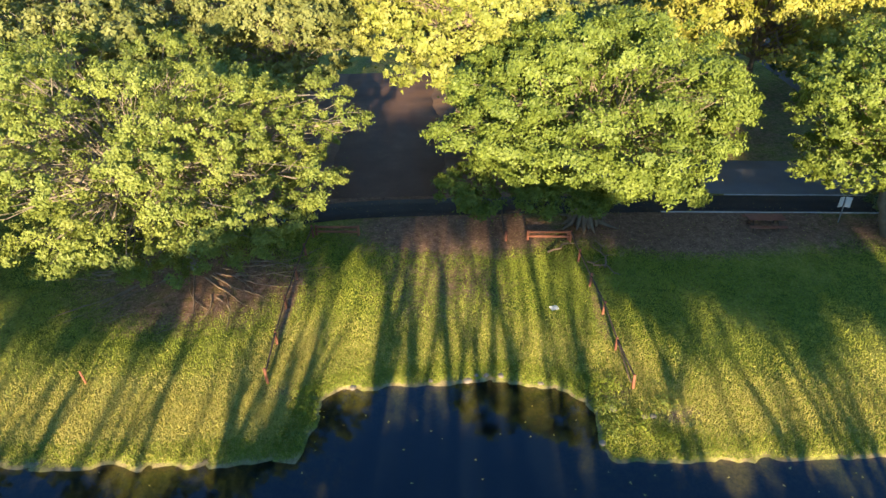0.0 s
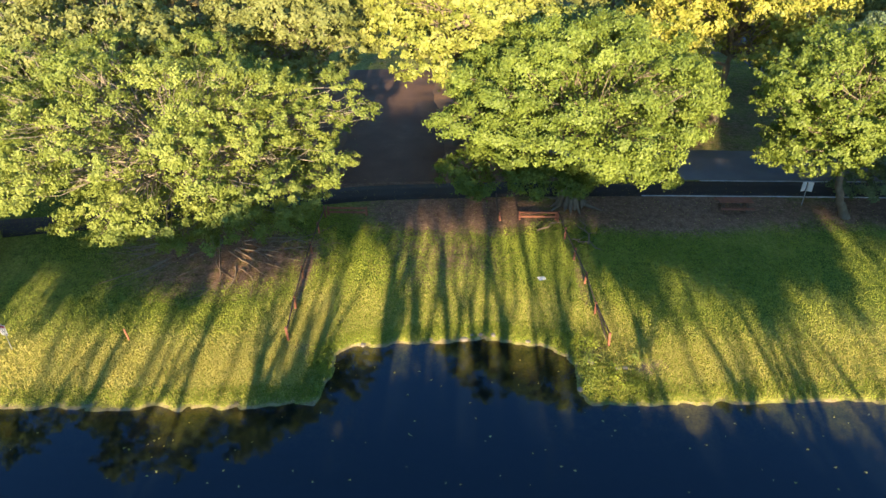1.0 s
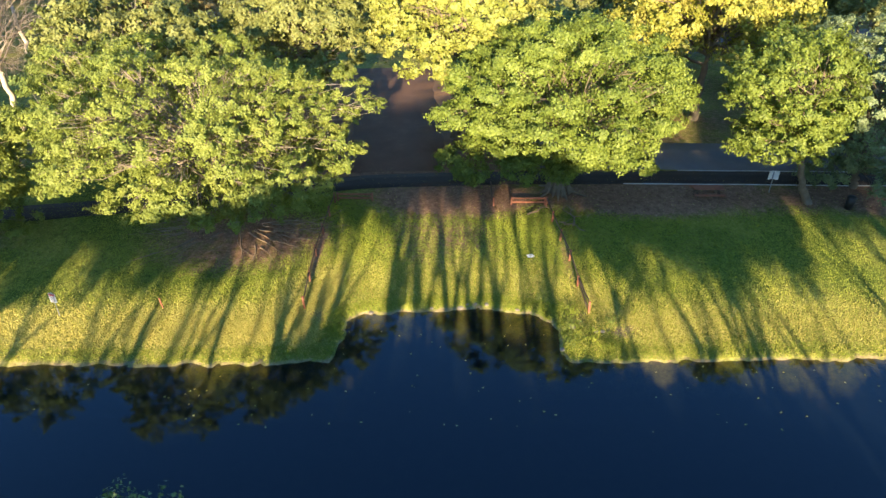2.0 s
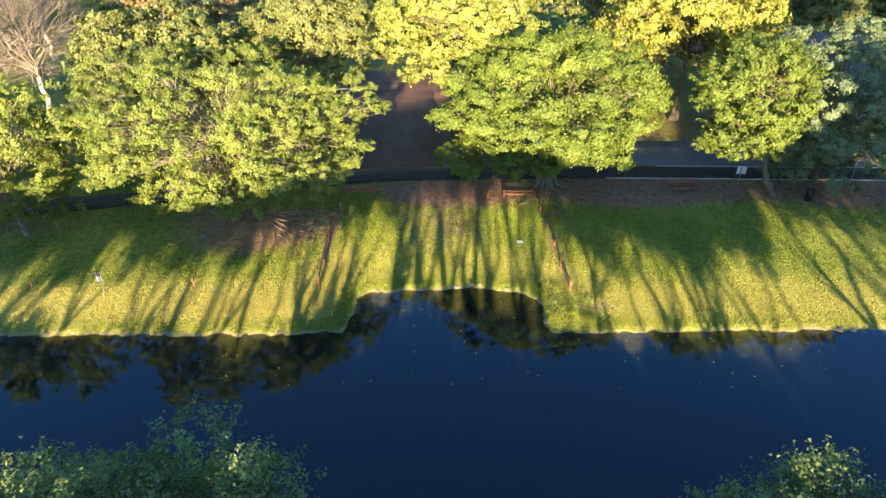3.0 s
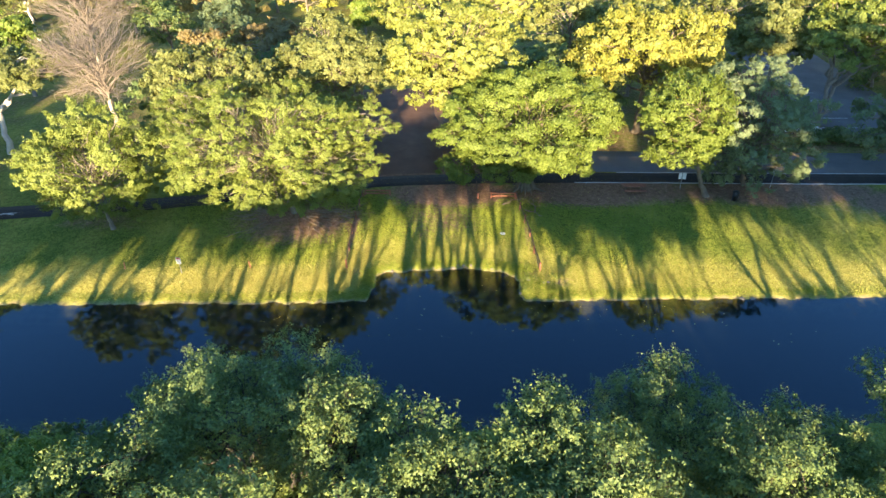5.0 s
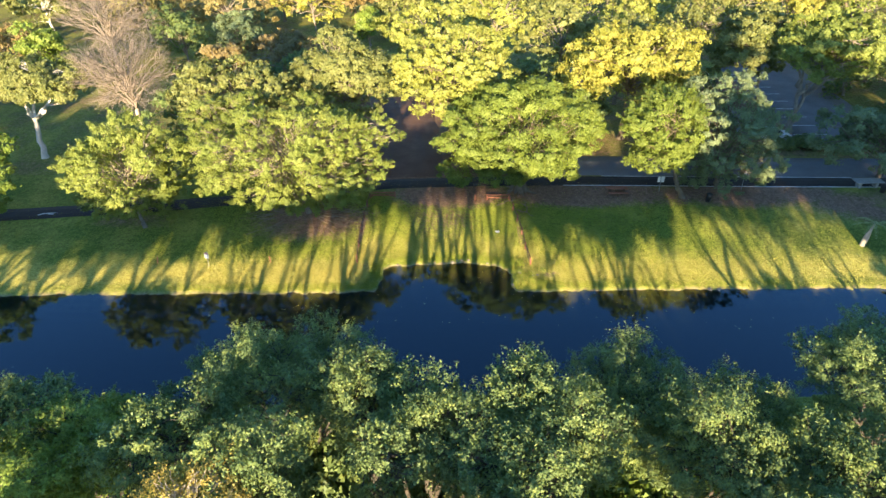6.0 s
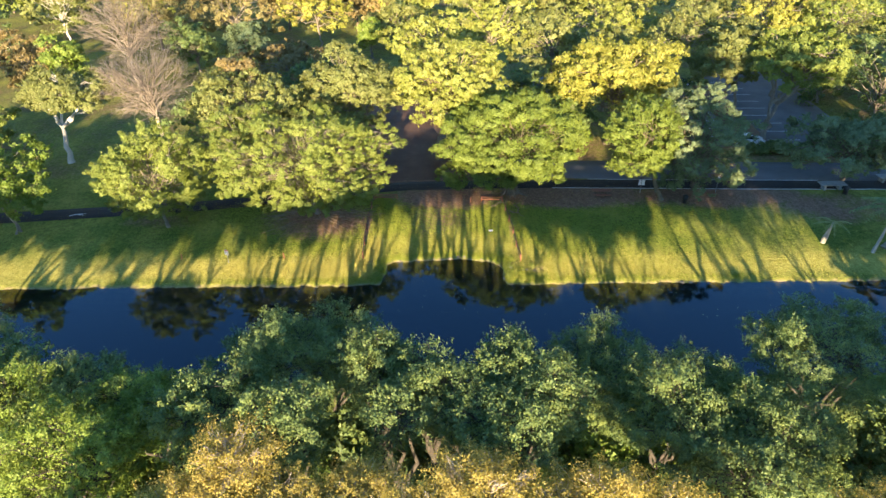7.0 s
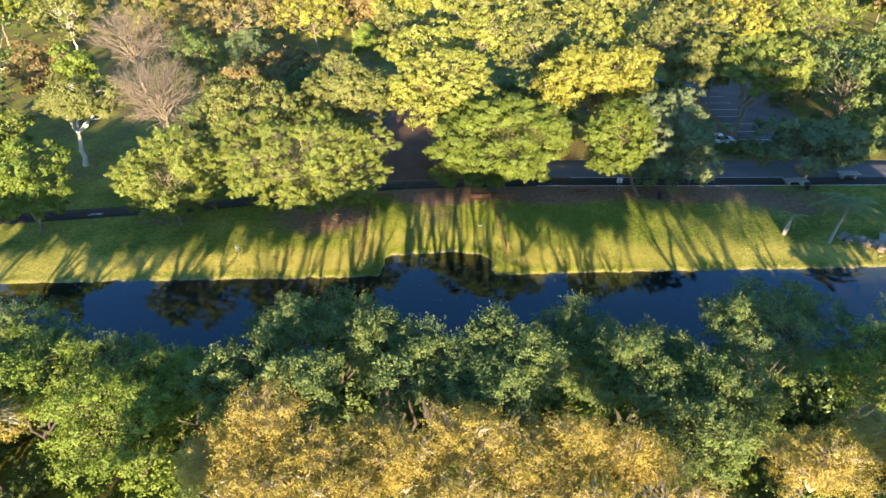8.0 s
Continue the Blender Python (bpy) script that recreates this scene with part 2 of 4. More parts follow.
class Tubes:
    """Collects tapered tubes into one mesh."""

    def __init__(self):
        self.v, self.f, self.count = [], [], 0

    def add(self, pts, radii, sides=6):
        pts = np.asarray(pts, float)
        k = len(pts)
        tang = np.gradient(pts, axis=0)
        tang /= np.linalg.norm(tang, axis=1)[:, None] + 1e-9
        ref = np.array([0.31, 0.9, 0.17]) if abs(tang[0, 2]) > 0.7 else np.array([0.1, 0.2, 1.0])
        a = np.cross(tang, ref)
        a /= np.linalg.norm(a, axis=1)[:, None] + 1e-9
        b = np.cross(tang, a)
        ang = np.linspace(0, 2 * math.pi, sides, endpoint=False)
        ring = a[:, None, :] * np.cos(ang)[None, :, None] + b[:, None, :] * np.sin(ang)[None, :, None]
        self.v.append((pts[:, None, :] + ring * np.asarray(radii, float)[:, None, None]).reshape(-1, 3))
        i, j = np.meshgrid(np.arange(k - 1), np.arange(sides), indexing="ij")
        n = (j + 1) % sides
        self.f.append(np.stack([i * sides + j, i * sides + n, (i + 1) * sides + n, (i + 1) * sides + j], -1).reshape(-1, 4) + self.count)
        self.count += k * sides

    def mesh(self, name, material):
        return raw_mesh(name, np.concatenate(self.v), np.concatenate(self.f), material, True)


def bent(rng, a, b, k, sag=0.0, wob=0.1):
    """k points from a to b, wandering a little and arching by sag."""
    a, b = np.asarray(a, float), np.asarray(b, float)
    t = np.linspace(0, 1, k)[:, None]
    p = a + (b - a) * t
    w = rng.normal(size=(k, 3)) * wob * np.linalg.norm(b - a) * np.sin(math.pi * t)
    p += w
    p[:, 2] += sag * np.sin(math.pi * t[:, 0])
    return p


def unit(v):
    return v / (np.linalg.norm(v, axis=-1, keepdims=True) + 1e-9)


def leaf_cards(rng, centre, normal, size, slim=0.75):
    """One small pointed leaf at each centre."""
    k = len(centre)
    n = unit(normal)
    u = unit(np.cross(n, rng.normal(size=(k, 3))))
    w = np.cross(n, u)
    s = (size * rng.uniform(0.6, 1.4, k))[:, None]
    foot = centre - u * s * 0.4
    verts = np.stack([foot - w * s * 0.5 * slim, foot + w * s * 0.5 * slim, centre + u * s * 0.6], 1).reshape(-1, 3)
    return verts, np.arange(k * 3).reshape(-1, 3)


# ---- the lie of the land ----
def ease(t):
    t = np.clip(t, 0, 1)
    return t * t * (3 - 2 * t)


def ease1(t):
    t = 0.0 if t < 0 else 1.0 if t > 1 else t
    return t * t * (3 - 2 * t)


def wob(x, y, s):
    return noise.noise(Vector((x * s, y * s, 3.7)))


def inland(x, y):
    """How far a place lies from the water of the far bank; below zero in the canal and its cove."""
    main = y - 15.15 - 0.035 * x
    qx, qy = abs(x + 0.45) - 6.35 + 1.7, abs(y - 14.0) - 5.75 - 0.25 * math.cos(x * 0.5 - 0.4) + 1.7
    cove = math.hypot(max(qx, 0.0), max(qy, 0.0)) + min(max(qx, qy), 0.0) - 1.7
    k = 1.1
    h = max(k - abs(main - cove), 0.0) / k
    f = min(main, cove) - h * h * k * 0.25
    if -1.5 < f < 3.0:
        f += 0.28 * wob(x, y, 0.8) + 0.24 * wob(x, y + 50, 2.0) + 0.13 * wob(x + 9, y, 4.4)
    return f


def shore_y(x):
    """The waterline of the far bank, with the cove cut into it."""
    y = 13.5
    while inland(x, y) < 0 and y < 22:
        y += 0.05
    return y


def near_y(x):
    """The waterline of the near bank."""
    return 1.0 + 0.04 * x + 0.35 * wob(x, 31, 0.5)


def land(x, y):
    """Height of the ground; the canal's bed lies below zero."""
    if y > 12:
        f = inland(x, y)
        if f >= 0:
            top = 31.0 + 0.05 * x
            u = 1.0 if y >= top else f / (f + top - y)
            z = 0.13 + 1.17 * u ** 0.9 + 0.03 * wob(x, y, 0.4)
            return z if f > 0.3 else z * f / 0.3
        return max(0.45 * f, -0.12 - 1.1 * ease1(-f / 4.0))
    q = near_y(x)
    if y <= q:
        return 0.15 + 1.0 * ease1((q - y) / 9) + 0.05 * wob(x, y, 0.3)
    return -0.10 - 1.1 * ease1((y - q) / 4.0)


def spaced(a, lo, hi, b, step, grow=1.22):
    """Grid lines: even between lo and hi, ever wider out to a and b."""
    mid = list(np.arange(lo, hi + 1e-6, step))
    up, d = [mid[-1]], step
    while up[-1] < b:
        d *= grow
        up.append(up[-1] + d)
    down, d = [mid[0]], step
    while down[-1] > a:
        d *= grow
        down.append(down[-1] - d)
    return np.array(down[:0:-1] + mid + up[1:])


def blob(x, y, cx, cy, rx, ry):
    return max(0.0, 1.0 - ((x - cx) / rx) ** 2 - ((y - cy) / ry) ** 2)


def soil_at(x, y):
    """How bare the soil lies: under the trees, round the rails and along the path."""
    w = 0.0
    w = max(w, 1.15 * blob(x, y, -15.4, 26.6, 9.5, 5.6))
    w = max(w, 1.35 * blob(x, y, -0.5, 32.6, 10.5, 4.6))
    w = max(w, 1.6 * blob(x, y, 15.0, 33.2, 14.0, 4.4))
    w = max(w, 1.5 * blob(x, y, 34.0, 33.4, 15.0, 4.2))
    w = max(w, 1.1 * blob(x, y, 46.0, 31.0, 12.0, 5.0))
    w = max(w, 0.8 * blob(x, y, -1.2, 27.0, 6.0, 6.0))
    w = max(w, 0.75 * blob(x, y, -33.5, 26.0, 7.0, 2.2))
    w = max(w, 0.9 * blob(x, y, 9.8, 17.8, 1.8, 1.1))
    w = max(w, 0.8 * blob(x, y, 7.0, 19.4, 1.2, 1.6))
    w = max(w, 0.7 * blob(x, y, -8.6, 18.9, 1.6, 1.2))
    w = max(w, 1.2 * blob(x, y, -9.7, 25.0, 0.5, 6.0))
    w = max(w, 0.9 * blob(x, y, 7.2, 25.5, 0.6, 6.0))
    w = max(w, 2.0 * blob(x, y, -5.0, 36.8, 13.0, 3.2))
    if y > 36.8:
        w = max(w, 1.0 if -26 < x < 12 and y < 58 else 0.72 if x > 0 and y < 60 else 0.55)
    if y < near_y(x) - 6:
        w = max(w, 0.55)
    return w


def lush_at(x, y):
    """Greener by the water's edge and on the upper lawn, drier in a band between."""
    d = inland(x, y)
    if d < 0:
        return 0.8
    if y > 34:
        return 0.8
    dry = 0.95 - 0.55 * ease1((x + 9) / 3) + 0.45 * ease1((x - 7) / 3)
    band = math.exp(-((d - 2.7) / 2.1) ** 2)
    return 0.86 - dry * band


GX, GY = spaced(-1800, -46, 58, 1800, 0.34), spaced(-1500, -1.5, 37, 2200, 0.28)


FIELD = {}


def build_ground():
    ny, nx = len(GY), len(GX)
    verts = np.zeros((ny, nx, 3))
    soil, lush, edge, dist = (np.zeros((ny, nx)) for _ in range(4))
    for i, x in enumerate(GX):
        for j, y in enumerate(GY):
            verts[j, i] = x, y, land(x, y)
            dist[j, i] = inland(x, y) if 10 < y < 40 else 9.0
            soil[j, i], lush[j, i] = soil_at(x, y), lush_at(x, y)
            edge[j, i] = max(0.0, 1 - abs(inland(x, y) - 0.05) / 0.19) if 13 < y < 23 else 0.0
    FIELD.update(height=verts[:, :, 2], soil=soil, dist=dist)
    j, i = np.meshgrid(np.arange(ny - 1), np.arange(nx - 1), indexing="ij")
    a = (j * nx + i).ravel()
    me = raw_mesh("ground", verts.reshape(-1, 3), np.stack([a, a + 1, a + nx + 1, a + nx], -1), ground_material(), True)
    for name, w in (("soil", soil), ("lush", lush), ("edge", edge)):
        me.attributes.new(name, "FLOAT", "POINT").data.foreach_set("value", w.ravel().astype(np.float32))
    return tagged(new("ground", me), "sloping lawn with dry patches, bare soil and an eroded bank", "ground", kind="structure")


build_ground()


def sample(name, x, y):
    """A field of the ground at many places at once."""
    g = FIELD[name]
    i, j = np.clip(np.searchsorted(GX, x) - 1, 0, len(GX) - 2), np.clip(np.searchsorted(GY, y) - 1, 0, len(GY) - 2)
    u, v = (x - GX[i]) / (GX[i + 1] - GX[i]), (y - GY[j]) / (GY[j + 1] - GY[j])
    return (g[j, i] * (1 - u) + g[j, i + 1] * u) * (1 - v) + (g[j + 1, i] * (1 - u) + g[j + 1, i + 1] * u) * v


xs, ys = np.linspace(-400, 400, 41), np.linspace(-3, 24, 4)
wv = np.array([(x, y, 0.0) for y in ys for x in xs])
wf = np.array([(r * 41 + c, r * 41 + c + 1, (r + 1) * 41 + c + 1, (r + 1) * 41 + c) for r in range(3) for c in range(40)])
water = tagged(new("water", raw_mesh("water", wv, wf, water_material())), "still dark blue canal water mirroring the trees", "water", kind="structure")
water.visible_shadow = False


def ribbon(name, centre, width, lift, material, label, category="path", parent=None, ragged=0.0):
    """A strip laid on the ground along a line of points (x, y), with a thin edge."""
    pts = []
    for (x0, y0), (x1, y1) in zip(centre, centre[1:]):
        k = max(2, int(math.hypot(x1 - x0, y1 - y0) / 0.8))
        pts += [(x0 + (x1 - x0) * t / k, y0 + (y1 - y0) * t / k) for t in range(k)]
    pts.append(centre[-1])
    p = np.array(pts)
    for _ in range(6):
        p[1:-1] = (p[:-2] + 2 * p[1:-1] + p[2:]) / 4
    t = unit(np.gradient(p, axis=0))
    side = np.stack([-t[:, 1], t[:, 0]], -1)
    cols = [-width / 2 - 0.01, -width / 2, -width / 6, width / 6, width / 2, width / 2 + 0.01]
    rows = []
    for q, s in zip(p, side):
        s = s * (1 + ragged * wob(q[0] + width, q[1], 0.45) + ragged * 0.5 * wob(q[0], q[1] + width, 1.3))
        rows.append([(*(q + s * c), land(*(q + s * c)) + (lift if abs(c) <= width / 2 else -0.05)) for c in cols])
    v = np.array(rows).reshape(-1, 3)
    k = len(cols)
    f = np.array([(r * k + c, r * k + c + 1, (r + 1) * k + c + 1, (r + 1) * k + c) for r in range(len(p) - 1) for c in range(k - 1)])
    f = f[:, ::-1]
    me = raw_mesh(name, v, f, material)
    if parent:
        return part(name, me, None, parent, label)
    return tagged(new(name, me), label, category, kind="structure")


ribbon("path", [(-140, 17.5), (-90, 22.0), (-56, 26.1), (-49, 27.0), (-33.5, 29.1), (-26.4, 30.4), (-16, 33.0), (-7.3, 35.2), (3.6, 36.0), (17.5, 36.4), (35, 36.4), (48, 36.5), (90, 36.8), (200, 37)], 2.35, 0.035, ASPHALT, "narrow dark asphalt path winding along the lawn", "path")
ribbon("road", [(6, 40.8), (18, 40.7), (40, 40.6), (65, 40.6), (220, 41)], 5.6, 0.02, ROAD, "worn grey asphalt road beside the path", "road")
ribbon("ground_litter", [(-6.0, 37.1), (-6.4, 44), (-7.2, 54), (-8.0, 66)], 20.0, 0.012, MULCH, "dark brown leaf litter and soil under the trees", "ground", ragged=0.16)
ribbon("driveway", [(-5.4, 37.0), (-5.9, 44), (-6.8, 54), (-8.0, 66)], 8.2, 0.028, LITTER, "brown leaf-strewn asphalt driveway under the trees", "driveway", ragged=0.12)
ribbon("driveway", [(8, 76), (24, 77), (38, 78)], 9.0, 0.024, ROAD, "grey asphalt of a far car park between the trees", "driveway")
ribbon("driveway", [(53.5, 49.0), (53.5, 86)], 14.0, 0.026, ROAD, "grey asphalt car park", "driveway")
ribbon("driveway", [(37.5, 48.4), (37.5, 86)], 9.6, 0.026, ROAD, "grey asphalt car park", "driveway")
ribbon("driveway", [(44.6, 51.4), (44.6, 76)], 4.2, 0.06, MULCH, "strip of brown mulch between the parking bays", "driveway")
ribbon("trim", [(13, 35.13), (17.5, 35.17), (35, 35.17), (48, 35.27), (70, 35.5)], 0.09, 0.045, PAINT, "thin white line along the path's edge", "line")
ribbon("trim", [(18, 37.72), (35, 37.72), (48, 37.8)], 0.08, 0.045, PAINT, "thin white line between path and road", "line")
for k in range(9):
    y = 51.3 + 3.35 * k
    ribbon("trim", [(46.8, y), (51.6, y)], 0.14, 0.04, PAINT, "white line of a parking bay", "line")
    if k < 8:
        ribbon("trim", [(37.4, y + 1.0), (42.0, y + 1.0)], 0.14, 0.04, PAINT, "white line of a parking bay", "line")


# ---- trees ----
def make_crown(seed, radii, lobes, leaves, size, flat=0.6, low=-0.7, lobe_size=0.26, spread=0.22, slim=0.75, fill=0.06, droop=0.0, tuft=48, spray=0.5, rough=0.32, least=0.35):
    """Leaves in sprays on the outside of many lobes. Returns the leaf mesh's arrays and the lobes' centres."""
    rng = np.random.default_rng(seed)
    r = np.array(radii, float) * 1.1
    d = unit(rng.normal(size=(lobes * 6, 3)))
    d = d[d[:, 2] > low]
    keep = []
    for v in d:
        if len(keep) == lobes:
            break
        if all(np.dot(v, w) < 1 - 1.5 / lobes for w in keep):
            keep.append(v)
    d = np.array(keep)
    k = len(d)
    lr = np.mean(r) * lobe_size * rng.uniform(0.55, 1.4, k)
    reach = rng.uniform(0.60 if rough > 0.2 else 0.74, 1.06, k)
    for b in unit(rng.normal(size=(9, 3)) + np.array([0, 0, 0.3])):
        reach += rng.uniform(-rough, 0.14) * np.clip(d @ b, 0, 1) ** 4
    reach = np.clip(reach, least, 1.06)
    lc = d * (r * 1.0 - lr[:, None] * 0.75) * reach[:, None]
    pick = rng.choice(k, leaves, p=lr ** 2 / np.sum(lr ** 2))
    per = max(9, int(leaves / k / tuft))
    out = unit(d * np.array([1, 1, 0.8]))
    sd = unit(rng.normal(size=(k, per, 3)) + 0.75 * out[:, None, :] + np.array([0, 0, 0.35]))
    sub = lc[:, None, :] + sd * lr[:, None, None] * np.array([1, 1, flat]) * rng.uniform(0.72, 1.08, (k, per, 1))
    which = rng.integers(0, per, leaves)
    puff = rng.normal(size=(leaves, 3)) * np.array([1, 1, 0.6])
    along = rng.random((leaves, 1)) ** 1.4
    shoot = unit(sd + 0.5 * rng.normal(size=(k, per, 3)) + np.array([0, 0, 0.15])) * rng.uniform(0.3, 1.0, (k, per, 1)) * spray
    c = sub[pick, which] + shoot[pick, which] * (along * 1.5 - 0.5) + puff * spread * (1.15 - 0.75 * along)
    inner = rng.random(leaves) < fill
    c[inner] = lc[pick[inner]] * rng.uniform(0.4, 1.0, (inner.sum(), 1)) + rng.normal(size=(inner.sum(), 3)) * lr[pick[inner], None] * 0.4
    c[:, 2] -= droop * rng.random(leaves) ** 2
    nrm = 0.8 * sd[pick, which] + 0.3 * unit(puff) + 0.42 * rng.normal(size=(leaves, 3)) + np.array([0, -0.1, 0.15])
    v, f = leaf_cards(rng, c, nrm, size, slim)
    return v, f, lc, lr, sub


def make_tree(name, base, centre, radii, leaf, bark, label, lobes=34, leaves=30000, size=0.3, trunk=0.35, fork=0.45, twigs=3, group="", category="tree", lean=(0, 0), stems=1, seed=None, crotch=None, limb=1.0, trunk_bark=None, **kw):
    """A tree: tapered trunk, limbs to every lobe of the crown, twigs, and a crown of single leaves."""
    x, y = base
    z0 = land(x, y)
    seed = seed if seed is not None else int(abs(x * 31 + y * 17)) + lobes
    rng = np.random.default_rng(seed + 5)
    v, f, lc, lr, sub = make_crown(seed, radii, lobes, leaves, size, **kw)
    off = np.array([centre[0] - x, centre[1] - y, centre[2] - z0])
    tree = thing(name, pose(x, y, z0), label, category, group)
    part("crown", raw_mesh("crown", v + off, f, leaf), None, tree)
    tubes, low = Tubes(), (crotch or max(0.8, off[2] - radii[2] * 0.75))
    heads = []
    for s in range(stems):
        foot = np.array([rng.normal() * 0.3 * (stems > 1), rng.normal() * 0.3 * (stems > 1), -0.25])
        head = np.array([off[0] * fork + lean[0] + rng.normal() * 0.5 * (stems > 1), off[1] * fork + lean[1] + rng.normal() * 0.4 * (stems > 1), low])
        p = bent(rng, foot, head, 8, 0, 0.035)
        rad = trunk / stems ** 0.5 * (1 - 0.35 * np.linspace(0, 1, 8))
        rad[0], rad[1] = rad[0] * 1.45, rad[1] * 1.1
        tubes.add(p, rad, 10)
        heads.append(p[-1])
    part("trunk", tubes.mesh("trunk", trunk_bark or bark), None, tree)
    limbs = Tubes()
    top = off + np.array([0, 0, radii[2] * 0.25])
    if crotch:
        forks = []
        for s in range(4 + seed % 2):
            g = 2 * math.pi * s / 5 + rng.uniform(0, 1.2)
            e = off + np.array([math.cos(g) * radii[0] * 0.5, math.sin(g) * radii[1] * 0.3, -radii[2] * rng.uniform(0.2, 0.6)])
            p = bent(rng, heads[s % stems], e, 7, 0, 0.045)
            limbs.add(p, np.linspace(trunk * 0.66, trunk * 0.2, 7), 7)
            forks.append(p[-1])
        heads = forks
    for i, c in enumerate(lc):
        a = heads[i % len(heads)]
        goal = c + off
        mid_t = rng.uniform(0.1, 0.5)
        start = a + (top - a) * mid_t * (goal[2] > a[2] + 1.5)
        p = bent(rng, start, goal, 6, 0.08 * np.linalg.norm(goal - start), 0.06)
        r0 = trunk * rng.uniform(0.22, 0.36) * limb
        limbs.add(p, np.linspace(r0, r0 * 0.28, 6), 5)
        for s in range(twigs):
            e = sub[i, rng.integers(0, sub.shape[1])] + off
            limbs.add(bent(rng, p[rng.integers(2, 5)], e, 4, 0, 0.08), np.linspace(r0 * 0.32, 0.012, 4), 3)
    limbs.add(bent(rng, heads[0], top, 5, 0, 0.05), np.linspace(trunk * 0.5, trunk * 0.12, 5), 6)
    part("branchwork", limbs.mesh("branchwork", bark), None, tree)
    return tree


# first row along the far lawn
make_tree("fig_tree", (7.6, 33.6), (7.2, 33.6, 9.0), (8.1, 7.6, 5.5), FIG, BARK, "broad spreading fig tree with a buttressed pale trunk", 62, 140000, 0.17, 0.55, spread=0.25, low=-0.6, twigs=3, limb=0.5, tuft=150, lobe_size=0.26, flat=0.5, rough=0.14, least=0.66, spray=0.4, seed=914, fill=0.1)
fig = bpy.data.objects["fig_tree"]
for k, (x, y, z, rx, ry, rz, leaves) in enumerate(((2.0, 31.4, 5.0, 3.8, 2.6, 1.6, 16000), (5.6, 30.0, 5.2, 2.8, 1.9, 1.3, 10000), (11.0, 30.6, 5.4, 2.8, 2.0, 1.3, 10000))):
    v, f, lc, lr, sub = make_crown(331 + k, (rx, ry, rz), 16, leaves, 0.17, flat=0.6, low=-0.8, lobe_size=0.36, spread=0.2, rough=0.2, least=0.5, spray=0.4, tuft=110)
    part("low_crown", raw_mesh("low_crown", v + np.array([x - 7.6, y - 33.6, z - land(7.6, 33.6)]), f, FIG), None, fig)
make_tree("oak_tree", (-16.0, 28.3), (-17.7, 27.5, 9.0), (10.8, 8.6, 6.1), OAK, PALE_BARK, "wide sunlit oak tree over bare rooty soil", 96, 240000, 0.122, 0.30, spread=0.16, twigs=7, low=-0.88, tuft=120, lobe_size=0.2, flat=0.5, rough=0.22, least=0.6, spray=0.6, seed=377)
make_tree("lawn_tree", (-33.1, 25.0), (-33.6, 25.0, 8.0), (6.6, 6.2, 6.9), OAK, PALE_BARK, "round green tree with a pale slender trunk", 60, 84000, 0.15, 0.24, low=-0.92, spray=0.8, rough=0.4, tuft=100, lobe_size=0.22, spread=0.18)
make_tree("lawn_tree", (-50.1, 23.6), (-51.0, 24.0, 7.6), (6.0, 5.6, 5.0), BRIGHT, PALE_BARK, "small forked tree with bright yellow-green leaves", 36, 34000, 0.22, 0.2, stems=2, low=-0.8)
make_tree("lawn_tree", (-66.0, 25.0), (-67.0, 26.0, 7.2), (7.0, 6.0, 6.2), BANK, BARK, "dark green tree at the edge of the lawn", 36, 22000, 0.28, 0.3, low=-0.9)
make_tree("lawn_tree", (26.3, 32.3), (22.5, 31.4, 9.2), (4.8, 5.0, 5.5), FIG, BARK, "tree with clumped mid-green leaves beside the path", 44, 66000, 0.155, 0.30, low=-0.8, spray=0.8, flat=0.8, rough=0.42, lobe_size=0.27, tuft=100, spread=0.18)
make_tree("shade_tree", (31.0, 35.0), (29.9, 34.0, 8.0), (6.5, 5.6, 6.8), GREY_GREEN, BARK, "dense grey-green tree beside the path", 64, 90000, 0.16, 0.3, low=-1.0, tuft=90, spread=0.18, rough=0.25)
make_tree("shade_tree", (51.0, 37.6), (50.6, 37.4, 6.8), (8.2, 6.4, 4.4), GREY_GREEN, BARK, "low spreading dark green tree by the road", 44, 38000, 0.23, 0.3)
# second row
make_tree("street_tree", (-12.6, 41.0), (-13.6, 42.0, 12.0), (7.0, 6.0, 5.2), OLIVE, PALE_BARK, "tall open tree with pale forked limbs by the driveway", 42, 50000, 0.22, 0.42, stems=2, lobe_size=0.27)
make_tree("street_tree", (-24.0, 38.0), (-24.8, 37.5, 11.4), (7.9, 6.4, 4.3), OLIVE, PALE_BARK, "olive tree with pale crooked limbs", 42, 36000, 0.26, 0.36, lobe_size=0.27)
make_tree("yellow_tree", (-0.5, 44.5), (-0.3, 43.2, 12.0), (7.2, 6.6, 6.6), YELLOW, BARK, "tall yellow-green tree glowing in the low sun", 46, 50000, 0.25, 0.4, flat=0.32, lobe_size=0.36)
make_tree("yellow_tree", (22.6, 49.6), (22.9, 49.0, 11.6), (8.8, 7.0, 6.5), GOLD, BARK, "round golden-yellow tree in full sun", 48, 46000, 0.28, 0.42, spread=0.3, flat=0.5, spray=0.8)
make_tree("white_tree", (-53.2, 42.0), (-51.4, 42.0, 11.0), (7.0, 5.2, 3.4), OLIVE, WHITE_BARK, "tree with a forked white trunk and thin crown", 46, 46000, 0.21, 0.38, fork=0.2, crotch=5.2, twigs=5, lobe_size=0.24, low=-0.3, limb=1.3)
